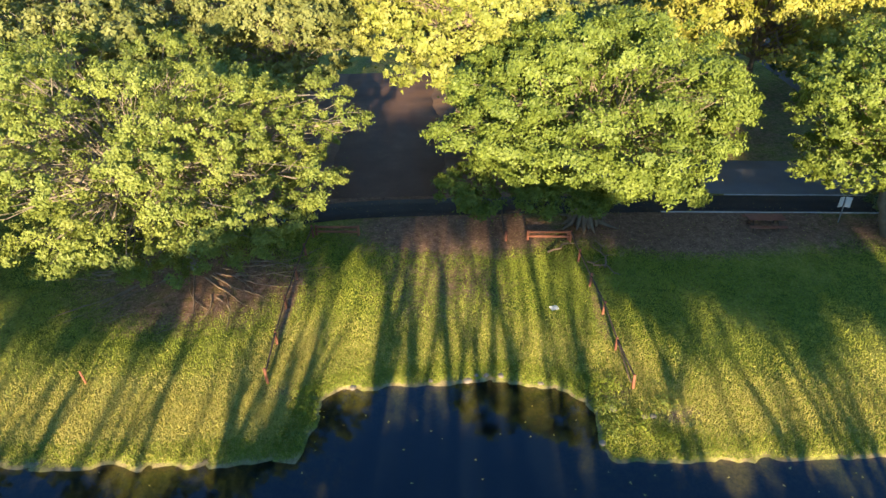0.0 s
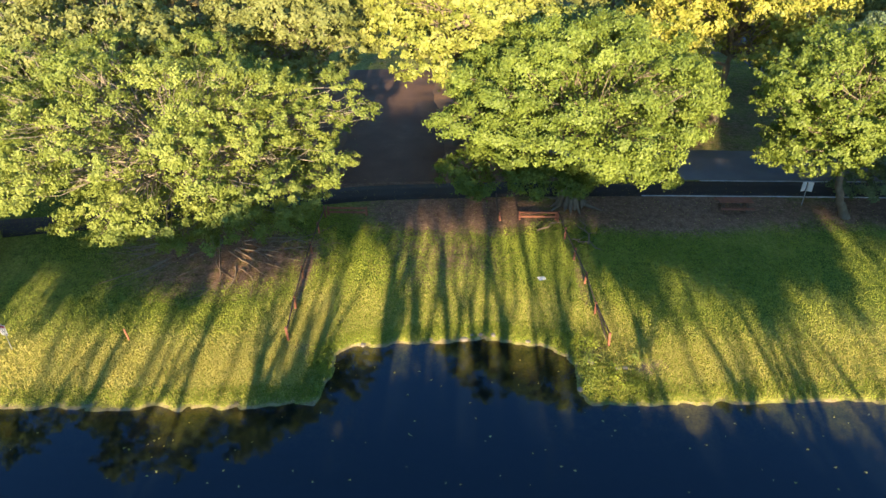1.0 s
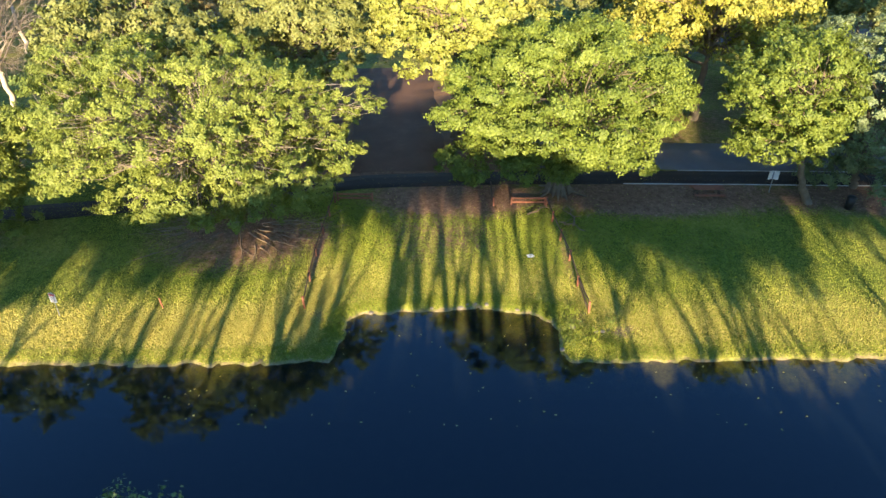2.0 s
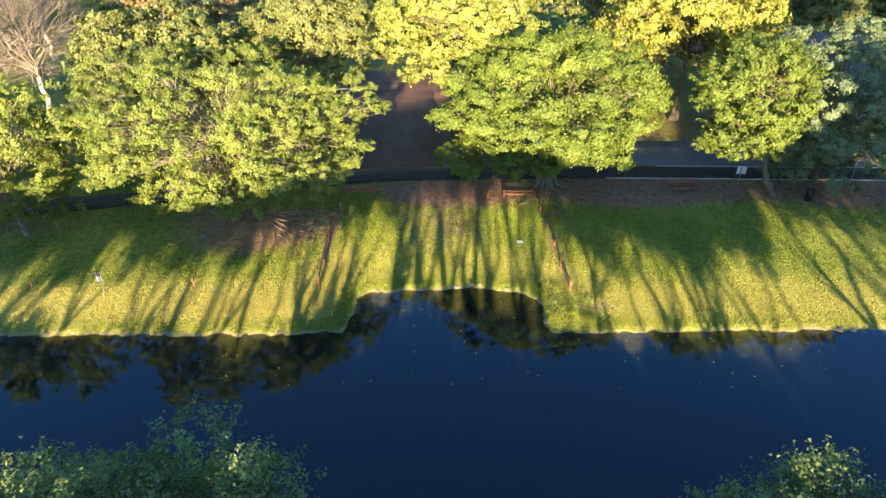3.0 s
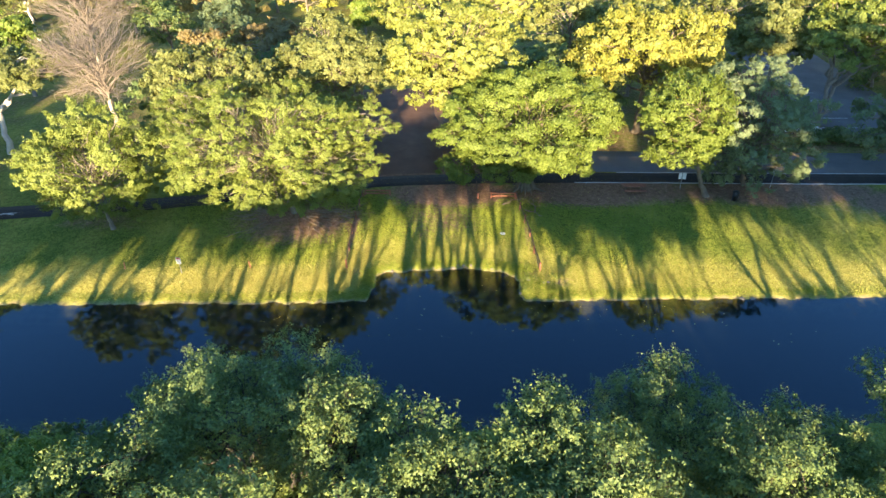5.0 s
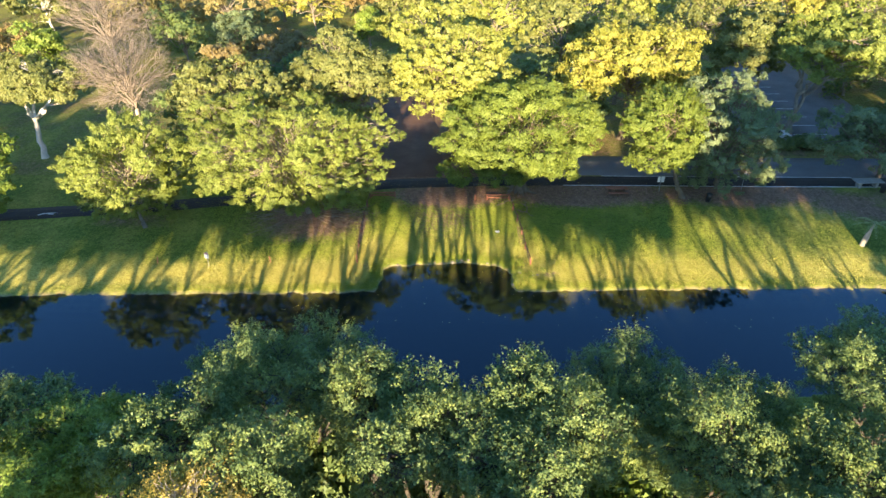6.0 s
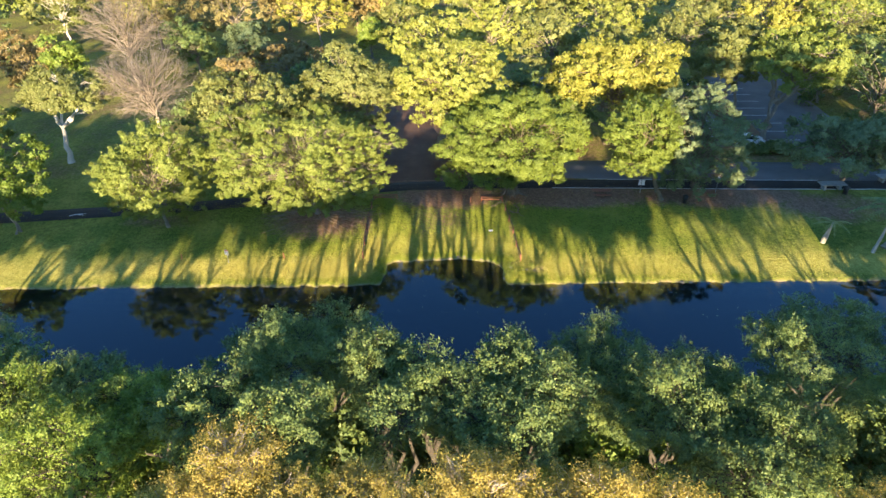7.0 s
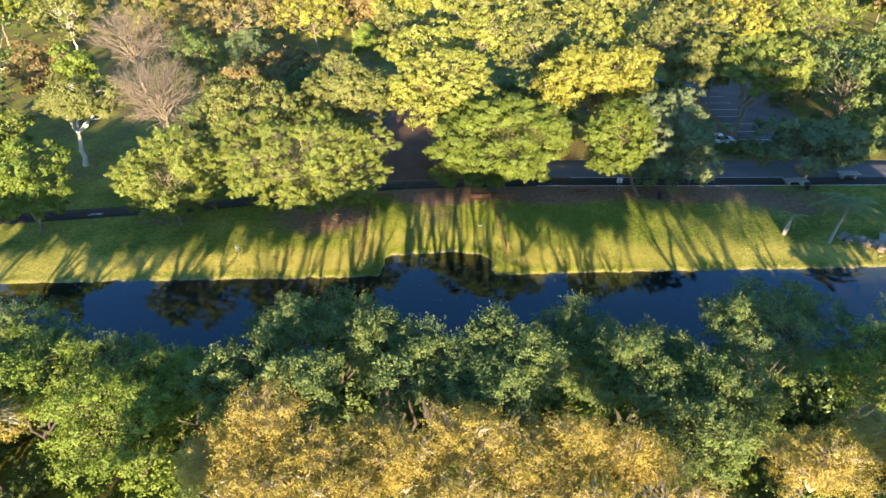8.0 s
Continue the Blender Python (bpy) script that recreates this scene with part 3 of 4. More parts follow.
make_tree("parking_tree", (45.6, 50.8), (47.4, 51.4, 13.0), (6.8, 6.2, 5.2), OAK, PALE_BARK, "tall tree with pale trunks in a mulched strip", 54, 50000, 0.26, 0.46, stems=2, crotch=5.4, tuft=90, low=-0.6)
make_tree("parking_tree", (44.6, 58.0), (40.9, 57.0, 11.4), (5.4, 5.0, 4.8), OLIVE, PALE_BARK, "tall thin tree in the mulched strip of the car park", 32, 20000, 0.3, 0.26)
make_tree("parking_tree", (44.2, 63.5), (44.0, 64.0, 11.4), (5.0, 5.0, 4.8), OLIVE, PALE_BARK, "tall thin tree in the mulched strip of the car park", 28, 15000, 0.32, 0.24)
# the near bank
def bank_tree(b, c, r, mat, leaves, stems=1, crotch=3.4, trunk=0.22):
    label = "bushy green tree on the shaded near bank of the canal" if mat is BANK else "bright green tree on the near bank of the canal"
    make_tree("bank_tree", b, c, r, mat, SHADED_BARK, label, 46, int(leaves * 0.88), 0.107 if b[1] > -9 else 0.128, trunk, twigs=3, group="trees on the near bank", lobe_size=0.25, spread=0.17, low=-0.75, spray=0.75, rough=0.36, fill=0.16, stems=stems, crotch=crotch)


for b, c, r, mat, leaves, stems in (
    # along the water's edge
    ((-44.0, -6.0), (-44.0, -6.5, 9.0), (5.2, 4.6, 3.8), BANK, 20000, 2), ((-35.0, -7.0), (-34.6, -7.0, 9.2), (4.8, 4.6, 3.6), BANK, 34000, 2),
    ((-25.4, -10.4), (-25.0, -10.8, 8.8), (4.6, 4.2, 3.5), BANK, 42000, 2), ((-17.6, -11.0), (-19.0, -11.4, 9.2), (4.2, 4.0, 3.3), BRIGHT, 40000, 2),
    ((-10.4, -6.4), (-10.4, -6.8, 9.4), (5.2, 4.6, 3.6), BANK, 62000, 3), ((-8.4, -7.4), (-6.2, -7.2, 9.6), (3.4, 4.0, 3.0), BANK, 34000, 2),
    ((9.2, -6.4), (11.2, -7.0, 8.4), (4.6, 4.6, 3.2), BANK, 56000, 2), ((17.0, -8.0), (16.8, -8.4, 8.6), (3.0, 3.4, 2.6), BANK, 24000, 2),
    ((26.4, -6.2), (26.2, -6.4, 9.7), (6.0, 4.8, 3.5), BANK, 60000, 2), ((37.6, -7.5), (38.6, -7.5, 9.4), (5.2, 4.6, 3.8), BANK, 30000, 2),
    # slender trees with high crowns where the light falls through
    ((-4.0, -9.0), (-3.8, -9.8, 11.2), (2.7, 3.0, 2.6), BANK, 20000, 2), ((-0.5, -10.8), (-0.6, -11.2, 11.2), (2.2, 3.2, 2.6), BANK, 17000, 1),
    ((0.8, -13.0), (1.2, -13.6, 11.8), (2.4, 3.0, 2.6), BANK, 16000, 1), ((4.0, -10.6), (4.4, -11.2, 12.7), (2.1, 3.0, 2.2), BANK, 16000, 1), ((5.1, -13.0), (6.4, -13.4, 12.7), (2.2, 3.0, 2.0), BANK, 13000, 1),
    ((-2.2, -14.6), (-2.4, -14.8, 12.2), (2.0, 2.6, 1.9), BANK, 11000, 1), ((2.4, -15.2), (2.4, -15.4, 12.0), (2.0, 2.6, 2.1), BANK, 11000, 1),
    # the next row back
    ((-14.4, -12.4), (-14.0, -12.6, 10.6), (4.2, 4.0, 3.0), BANK, 32000, 2), ((-8.6, -15.6), (-8.8, -15.8, 12.3), (3.0, 3.4, 2.3), BANK, 22000, 2),
    ((14.2, -11.6), (14.0, -12.0, 10.2), (4.0, 4.0, 3.2), BANK, 34000, 2), ((20.4, -13.4), (19.8, -13.6, 9.4), (4.6, 4.2, 3.4), BANK, 38000, 2),
    ((31.4, -10.5), (33.0, -10.6, 9.8), (4.8, 4.6, 3.8), BRIGHT, 32000, 2), ((4.8, -16.2), (4.6, -16.2, 12.9), (2.6, 2.8, 2.0), BANK, 13000, 1),
    ((-29.2, -12.6), (-28.4, -12.8, 9.8), (4.2, 4.2, 3.4), BRIGHT, 34000, 2), ((-21.0, -16.4), (-21.0, -16.4, 10.2), (4.4, 4.0, 3.2), BRIGHT, 36000, 2),
    ((16.6, -17.0), (17.2, -17.0, 10.0), (3.8, 3.4, 2.4), BANK, 26000, 2),
):
    bank_tree(b, c, r, mat, leaves, stems, 3.0 + 0.35 * (len(str(b)) % 4), 0.32 if -5 < b[0] < 3 else 0.2)
for b, c, r, leaves in (
    ((-10.4, -18.2), (-10.2, -18.8, 13.1), (2.4, 2.6, 1.8), 15000), ((-12.4, -21.4), (-12.2, -21.2, 12.2), (3.4, 2.6, 1.7), 17000), ((-7.6, -21.0), (-7.4, -21.2, 12.7), (2.8, 2.4, 1.7), 16000),
    ((-4.4, -19.4), (-4.0, -19.8, 12.6), (2.3, 2.3, 1.7), 13000), ((-1.6, -22.0), (-1.4, -22.0, 13.0), (3.0, 2.4, 1.7), 16000), ((2.4, -20.4), (2.2, -20.8, 13.7), (2.6, 2.5, 1.8), 15000),
    ((5.4, -22.2), (5.4, -22.2, 13.1), (2.6, 2.4, 1.6), 14000), ((8.4, -20.4), (8.4, -20.8, 13.3), (2.8, 2.5, 1.8), 16000), ((12.2, -21.4), (11.8, -21.4, 12.6), (2.7, 2.3, 1.6), 14000),
    ((-9.6, -24.4), (-9.6, -24.2, 12.6), (3.4, 2.4, 1.7), 14000), ((-4.4, -24.8), (-4.6, -24.6, 12.8), (3.0, 2.4, 1.7), 13000), ((1.4, -25.2), (1.4, -25.0, 13.2), (3.2, 2.4, 1.7), 13000), ((7.6, -25.0), (7.6, -24.8, 13.0), (3.4, 2.4, 1.7), 14000), ((13.4, -24.8), (13.2, -24.6, 12.2), (3.0, 2.4, 1.6), 11000),
    ((22.6, -20.8), (22.6, -21.0, 11.9), (3.6, 2.8, 1.8), 18000), ((29.6, -18.6), (28.6, -18.8, 11.2), (3.8, 3.0, 1.8), 16000), ((-29.6, -18.0), (-30.4, -17.8, 11.2), (4.0, 3.2, 1.9), 15000),
):
    make_tree("rusty_tree", b, (c[0], c[1], c[2] - 0.4), (r[0], r[1], r[2] + 0.25), RUST, TAN_TWIG, "yellow-brown tree with bare pale twigs in the sun", 34, int(leaves * 1.25), 0.085, 0.14, twigs=10, trunk_bark=SHADED_BARK, group="trees on the near bank", lobe_size=0.34, low=-0.2, spray=0.9, rough=0.5, least=0.25, limb=2.3, crotch=9.2, tuft=90)
# extra trees at the left edge, added to deepen the shade on the lawn
for b, c, r in (((-39.0, -13.0), (-39.0, -13.4, 8.6), (5.0, 4.2, 3.8)), ((-30.6, -9.0), (-30.4, -9.4, 8.6), (4.4, 4.0, 3.6)), ((-33.6, -15.4), (-33.8, -15.6, 8.8), (4.4, 4.0, 3.4))):
    make_tree("bank_tree", b, c, r, BANK, SHADED_BARK, "bushy green tree on the shaded near bank of the canal", 42, 22000, 0.17, 0.26, twigs=2, group="trees on the near bank", spread=0.22, fill=0.25, low=-0.8, stems=2, crotch=3.0)
# the belt goes on to the left out of view, added for its shade
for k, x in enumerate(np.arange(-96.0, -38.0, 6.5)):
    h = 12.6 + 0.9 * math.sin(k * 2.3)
    make_tree("bank_tree", (x, -11.0 - k % 2 * 4), (x + 0.6, -11.0 - k % 2 * 4, h - 3.6), (4.2, 4.0, 3.4), BANK, SHADED_BARK, "bushy green tree on the shaded near bank of the canal", 34, 7500, 0.36, 0.22, twigs=0, group="trees on the near bank", spread=0.3, fill=0.25, low=-0.7, stems=2, crotch=3.2)
# unseen taller trees added further back, to shade the bank and the right-hand trees
for b, c, r in (((46.5, -12.0), (47.6, -12.0, 14.5), (5.6, 5.0, 12.0)), ((57.0, -14.0), (57.6, -13.0, 15.0), (7.0, 5.0, 12.4)), ((72.0, -14.0), (72.0, -13.0, 15.0), (7.5, 5.0, 12.4)), ((86.0, -14.0), (86.0, -13.0, 15.0), (8.0, 5.0, 12.4)), ((100.0, -14.0), (100.0, -13.0, 15.0), (8.0, 5.0, 12.4)), ((33.0, -41.0), (36.5, -41.0, 23.8), (4.5, 5.0, 8.6)), ((42.0, -42.0), (44.0, -42.0, 22.2), (5.5, 5.0, 10.2)), ((28.2, -41.0), (28.2, -41.0, 18.5), (4.2, 4.5, 4.4)), ((30.0, -43.0), (30.4, -43.0, 23.4), (2.3, 3.0, 6.0)), ((-50.0, -26.0), (-50.0, -26.0, 13.5), (5.5, 4.0, 3.4)), ((-61.0, -26.0), (-61.0, -26.0, 14.0), (5.5, 4.0, 2.8)), ((-72.0, -26.0), (-72.0, -26.0, 14.0), (5.5, 4.0, 2.8)), ((-40.0, -40.0), (-40.0, -40.0, 15.6), (5.0, 4.0, 2.1)), ((-16.0, -40.0), (-16.0, -40.0, 15.4), (3.4, 4.0, 1.9))):
    make_tree("unseen_tree", b, c, r, BANK, BARK, "unseen tall green tree added further back to cast shade", 80 if r[2] > 9 else 30, 9500 if r[2] > 9 else 5000, 0.76, 0.35, twigs=0, group="tall trees behind the bank", spread=0.4, fill=0.3, low=-0.9)
# trees behind, and the wood in the distance
FAR = [
    (-2.9, 62, 14.0, 6.9, 6.0, 3.4, YELLOW), (6.3, 74, 13.4, 8.1, 7.0, 4.6, YELLOW), (16.1, 68, 11.6, 5.6, 5.0, 4.6, OLIVE), (24.0, 62.5, 12.0, 6.0, 5.0, 3.6, OLIVE),
    (26.0, 80, 12.0, 10.0, 8.0, 5.0, YELLOW), (36.8, 68, 13.6, 7.0, 6.0, 4.6, OLIVE), (61.0, 67.0, 7.4, 5.0, 5.0, 5.2, BANK), (68.0, 74.0, 8.0, 6.0, 5.0, 5.6, OLIVE), (58.7, 86, 13.0, 8.2, 7.0, 4.8, GOLD), (70.0, 84, 13.6, 8.6, 7.0, 5.0, OAK),
    (65.4, 58, 8.9, 6.8, 6.5, 6.6, BANK), (77.0, 62, 9.4, 8.0, 7.0, 6.6, BANK), (48.0, 88, 11.0, 7.5, 6.0, 5.5, OLIVE), (84.0, 74, 10.0, 8.0, 7.0, 6.0, BANK),
    (-68.7, 62, 10.2, 4.4, 4.2, 4.6, ORANGE), (-62.0, 61.5, 11.0, 3.4, 3.2, 3.4, BRIGHT), (-78.3, 92, 12.6, 5.8, 5.0, 5.6, OLIVE), (-62.4, 98, 11.0, 8.4, 7.0, 6.0, TAWNY),
    (-45.0, 96, 11.0, 9.6, 7.0, 6.2, TAWNY), (-28.3, 96, 12.0, 6.4, 5.4, 5.0, GOLD), (-31.0, 78, 5.4, 8.0, 4.6, 3.4, ORANGE), (-40.0, 84, 7.2, 4.4, 4.2, 3.6, GREY_GREEN),
    (-48.0, 80, 8.2, 5.0, 5.0, 5.0, BANK), (-29.0, 46.5, 13.0, 2.6, 2.5, 2.6, ORANGE), (-64.0, 38.5, 8.6, 5.6, 5.4, 5.2, OAK), (-72.0, 47, 9.0, 6.0, 5.6, 6.0, BANK),
    (-86.0, 76, 10.0, 7.0, 6.0, 6.5, BANK), (-17.1, 92, 7.0, 2.3, 2.2, 2.4, BRIGHT), (-24.0, 68, 5.6, 5.4, 4.2, 3.4, BANK), (-12.0, 100, 7.0, 6.0, 4.0, 4.5, OLIVE),
    (-20.0, 56, 7.0, 5.0, 4.6, 4.4, BANK), (15.6, 47.6, 5.4, 4.4, 3.4, 3.8, BANK), (12.0, 56, 7.4, 4.6, 4.4, 4.0, BANK), (33.0, 57, 6.6, 4.0, 4.0, 3.6, BANK), (-33.5, 46.0, 6.4, 5.0, 4.4, 4.4, BANK), (-35.0, 62, 7.0, 4.6, 4.4, 4.0, OLIVE), (92.0, 52, 8.0, 8.0, 6.5, 5.5, OAK), (62.0, 47.0, 5.0, 3.6, 2.6, 3.0, BANK),
]
for x, y, z, rx, ry, rz, mat in FAR:
    count = int(min(14000, 6500 + 80 * rx * rz))
    rx, ry, rz, z = rx * 1.14, ry * 1.15, rz * 1.22, z - 0.8
    make_tree("park_tree", (x + 0.4, y + 0.6), (x, y, z), (rx, ry, rz), mat, WHITE_BARK if x < -70 else PALE_BARK, {"yellow-green leaves": "yellow-green tree lit by the low sun", "golden leaves": "golden-yellow tree in the sun", "tawny leaves": "tawny yellow-brown woodland tree behind the park", "orange-brown leaves": "orange-brown shrubby tree of the park"}.get(mat.name, "green park tree behind the first row"), 26, count, 0.37, 0.28, twigs=1, group="trees of the park", spread=0.3, fill=0.06, lobe_size=0.3, low=-0.9, tuft=80)
rng = np.random.default_rng(12)
for row, y in enumerate((112, 130, 152)):
    for x in np.arange(-120 - 12 * row, 135 + 12 * row, 16.0):
        mat = (OLIVE, TAWNY, YELLOW, OAK, TAWNY, OLIVE, ORANGE)[rng.integers(0, 7)]
        cx, cy = x + rng.uniform(-4, 4), y + rng.uniform(-5, 5)
        h = rng.uniform(7.0, 10.5)
        make_tree("wood_tree", (cx, cy), (cx, cy, h), (rng.uniform(7, 9.5), 6.0, h * 0.62), mat, BARK, "tree of the mixed woodland in the distance", 18, 2200, 0.86, 0.3, twigs=0, group="trees of the far wood", spread=0.45, fill=0.2, lobe_size=0.36, seed=int(rng.integers(1, 9999)))


def bare_tree(base, centre, radii, label):
    """A leafless tree: stems that fan out into many fine pale twigs."""
    x, y = base
    z0 = land(x, y)
    rng = np.random.default_rng(int(abs(x)) + 3)
    off = np.array([centre[0] - x, centre[1] - y, centre[2] - z0])
    r = np.array(radii)
    tree = thing("bare_tree", pose(x, y, z0), label, "tree")
    stems, twigs = Tubes(), Tubes()
    head = np.array([off[0] * 0.4, off[1] * 0.4, off[2] - r[2] * 0.9])
    p = bent(rng, (0, 0, -0.2), head, 7, 0, 0.04)
    stems.add(p, np.linspace(0.3, 0.2, 7), 9)
    part("trunk", stems.mesh("trunk", TAN_TWIG), None, tree)
    for k in range(60):
        d = unit(rng.normal(size=3) + np.array([0, 0, 0.25]))
        e = off + d * r * rng.uniform(0.6, 0.85)
        a = bent(rng, head + (off - head) * rng.uniform(0, 0.9), e, 7, 0.5, 0.05)
        twigs.add(a, np.linspace(0.08, 0.022, 7), 4)
        for j in range(10):
            s = a[rng.integers(3, 7)]
            d2 = unit(unit(s - off) + 0.5 * unit(s - head) + 0.5 * rng.normal(size=3) + np.array([0, 0, 0.3]))
            b = bent(rng, s, s + d2 * rng.uniform(0.9, 2.2), 4, 0, 0.05)
            twigs.add(b, np.linspace(0.03, 0.013, 4), 3)
            for i in range(6):
                s2 = b[rng.integers(1, 4)]
                d3 = unit(d2 + 0.6 * rng.normal(size=3) + np.array([0, 0, 0.3]))
                twigs.add([s2, s2 + d3 * rng.uniform(0.5, 1.6)], (0.012, 0.005), 3)
    part("branchwork", twigs.mesh("branchwork", GREY_TWIG), None, tree)


bare_tree((-39.5, 42.5), (-40.4, 43.0, 11.8), (6.8, 5.4, 4.6), "leafless pale tree with fine spreading twigs")
bare_tree((-55.0, 70.0), (-55.4, 70.0, 12.4), (8.4, 6.0, 5.4), "leafless pale tree with fine spreading twigs in the park")


# ---- undergrowth on the near bank ----
def shrub_mesh(seed, r, leaves, size, mat):
    v, f, _, _, _ = make_crown(seed, r, 16, leaves, size, low=-0.2, lobe_size=0.4, spread=0.2, fill=0.2)
    v[:, 2] += r[2] * 0.45
    return raw_mesh("foliage", v, f, mat)


KINDS = [shrub_mesh(71, (2.6, 2.2, 1.7), 2800, 0.26, BANK), shrub_mesh(72, (2.2, 2.4, 1.9), 2800, 0.26, BANK), shrub_mesh(73, (2.4, 2.0, 1.6), 2800, 0.26, BRIGHT)]
TALL = [shrub_mesh(81, (2.9, 2.5, 3.7), 4800, 0.2, BANK), shrub_mesh(82, (2.6, 2.9, 4.2), 4800, 0.2, BRIGHT), shrub_mesh(83, (3.0, 2.6, 3.4), 4800, 0.2, BANK)]
rng = np.random.default_rng(4)
for y, step, low, high in ((-3.6, 4.6, 0.7, 1.1), (-7.9, 4.4, 1.0, 1.5), (-11.4, 4.0, 0.5, 0.66), (-13.8, 3.8, 0.62, 0.85), (-17.8, 4.2, 0.75, 1.0), (-22.5, 5.0, 1.0, 1.4)):
    for x in np.arange(-42, 44, step):
        px, py = x + rng.uniform(-1.4, 1.4), y + rng.uniform(-1.3, 1.3)
        if (1.5 < px < 6.5 or 20 < px < 25) and py > -7:
            continue
        k, g = int(rng.integers(0, 3)) if py < -8 else int(rng.integers(0, 2)), rng.uniform(low, high)
        s = thing("shrub", pose(px, py, land(px, py), 0, 0, rng.uniform(0, 360)), "tall leafy green shrub under the trees of the near bank" if -20.5 < py < -9.5 else "low leafy green shrub on the near bank", "shrub", "undergrowth of the near bank")
        part("foliage", (TALL if -20.5 < py < -9.5 else KINDS)[k], None, s).scale = (g, g, g)


# ---- grass ----
def grass(name, count, density, mat, seed, height, width):
    """Upright blades over the far lawn, in one object."""
    rng = np.random.default_rng(seed)
    x, y = rng.normal(size=count * 6) * 17 + 1, rng.uniform(14.5, 32.5, count * 6)
    d = sample("dist", x, y)
    ok = (d > 0.12) & (sample("soil", x, y) < 0.45 + 0.5 * rng.random(len(x))) & (rng.random(len(x)) < density(x, d))
    x, y = x[ok][:count], y[ok][:count]
    p = np.stack([x, y, sample("height", x, y)], -1)
    k = len(p)
    g = rng.normal(size=k) * 0.7
    side = np.stack([np.cos(g), np.sin(g), np.zeros(k)], -1) * (width * rng.uniform(0.6, 1.4, k))[:, None]
    tip = p + np.stack([rng.normal(size=k) * 0.35, rng.normal(size=k) * 0.35, np.ones(k)], -1) * (height * rng.uniform(0.5, 1.4, k))[:, None]
    v = np.stack([p - side, p + side, tip], 1).reshape(-1, 3)
    ob = new(name, raw_mesh(name, v, np.arange(k * 3).reshape(-1, 3), mat))
    return tagged(ob, "short lawn grass on the far bank" if mat is BLADE else "dry straw-coloured grass on the far bank", "grass", kind="stuff")


grass("grass", 200000, lambda x, d: np.where(d < 1.2, 0.9, 0.4) * np.where((d > 1.2) & (d < 5) & (x < -7.5), 0.4, 1.0), BLADE, 1, 0.08, 0.02)
grass("dry_grass", 130000, lambda x, d: np.exp(-((d - 2.6) / 2.0) ** 2) * np.where((x > -7.5) & (x < 7), 0.35, np.where(x > 7, 0.75, 1.0)), STRAW, 2, 0.08, 0.02)


# ---- fallen leaves ----
def scatter(name, label, count, x0, x1, y0, y1, size, mat, seed, on_water=False):
    """Loose leaves lying about, in one object."""
    rng = np.random.default_rng(seed)
    x, y = rng.uniform(x0, x1, count * 3), rng.uniform(y0, y1, count * 3)
    d = sample("dist", x, y)
    ok = (d < -0.3) if on_water else (d > 0.4) & (sample("soil", x, y) > 0.75 * rng.random(len(x)) ** 0.6)
    x, y = x[ok][:count], y[ok][:count]
    z = np.full(len(x), 0.012) if on_water else sample("height", x, y) + 0.03
    tilt = 0.03 if on_water else 0.35
    v, f = leaf_cards(rng, np.stack([x, y, z], -1), rng.normal(size=(len(x), 3)) * tilt + np.array([0, 0, 1.0]), size, 0.7)
    return tagged(new(name, raw_mesh(name, v, f, mat)), label, "leaves", kind="stuff")


scatter("fallen_leaves", "dry brown leaves strewn over soil and grass", 3600, -28, 40, 23, 38, 0.1, ORANGE, 31)
scatter("fallen_leaves", "pale dry leaves scattered under the trees", 1200, -24, 34, 24, 36, 0.09, STRAW, 32)
scatter("floating_leaves", "small yellow leaves floating on the canal", 110, -24, 30, 4, 19, 0.11, STRAW, 33, True)


# ---- rails, fences, signs and other things on the lawn ----
def log_post(h, r, lean=0.0):
    t = Tubes()
    t.add([(0, 0, -0.3), (0, 0, 0), (lean * 0.5, 0, h * 0.5), (lean, 0, h), (lean, 0, h + 0.015)], [r, r, r * 0.97, r * 0.92, 0.001], 9)
    return t.mesh("post", RED_WOOD)


def rail_between(a, b, r, parent, sag=0.0, mat=None):
    t = Tubes()
    a, b = np.array(a, float), np.array(b, float)
    p = np.linspace(a, b, 6)
    p[:, 2] -= sag * np.sin(math.pi * np.linspace(0, 1, 6))
    t.add(np.concatenate([[p[0]], p, [p[-1]]]), [0.001] + [r] * 6 + [0.001], 7)
    return part("rail", t.mesh("rail", mat or GREY_WOOD), None, parent)


def lawn_fence(points, height, label, second):
    """Short posts down the slope with one thin rail from post to post."""
    x0, y0 = points[0]
    z0 = land(x0, y0)
    f = thing("lawn_fence", pose(x0, y0, z0), label, "fence")
    rng = np.random.default_rng(int(x0 * 10) + 200)
    tops = []
    for x, y in points:
        o = part("post", log_post(height * rng.uniform(0.92, 1.06), 0.075, rng.uniform(-0.05, 0.05)), None, f)
        o.location = (x - x0, y - y0, land(x, y) - z0)
        tops.append((x - x0, y - y0, land(x, y) - z0 + height * 0.86))
    for a, b in zip(tops, tops[1:]):
        rail_between(a, b, 0.042, f, 0.03)
    if second:
        a, b = tops[0], tops[1]
        rail_between((a[0] - 0.12, a[1] + 0.1, a[2] - 0.45), (b[0], b[1], b[2] - 0.05), 0.035, f)
    return f


lawn_fence([(-9.44, 19.4), (-9.62, 22.1), (-9.7, 24.8), (-9.66, 27.3), (-9.58, 29.5), (-9.5, 31.5)], 0.85, "row of short red-brown posts with a thin weathered rail", False)
lawn_fence([(7.85, 19.4), (7.52, 22.0), (7.35, 24.7), (7.0, 27.0), (6.68, 29.2), (6.45, 31.2)], 0.85, "row of short red-brown posts with a weathered rail, partly fallen", True)


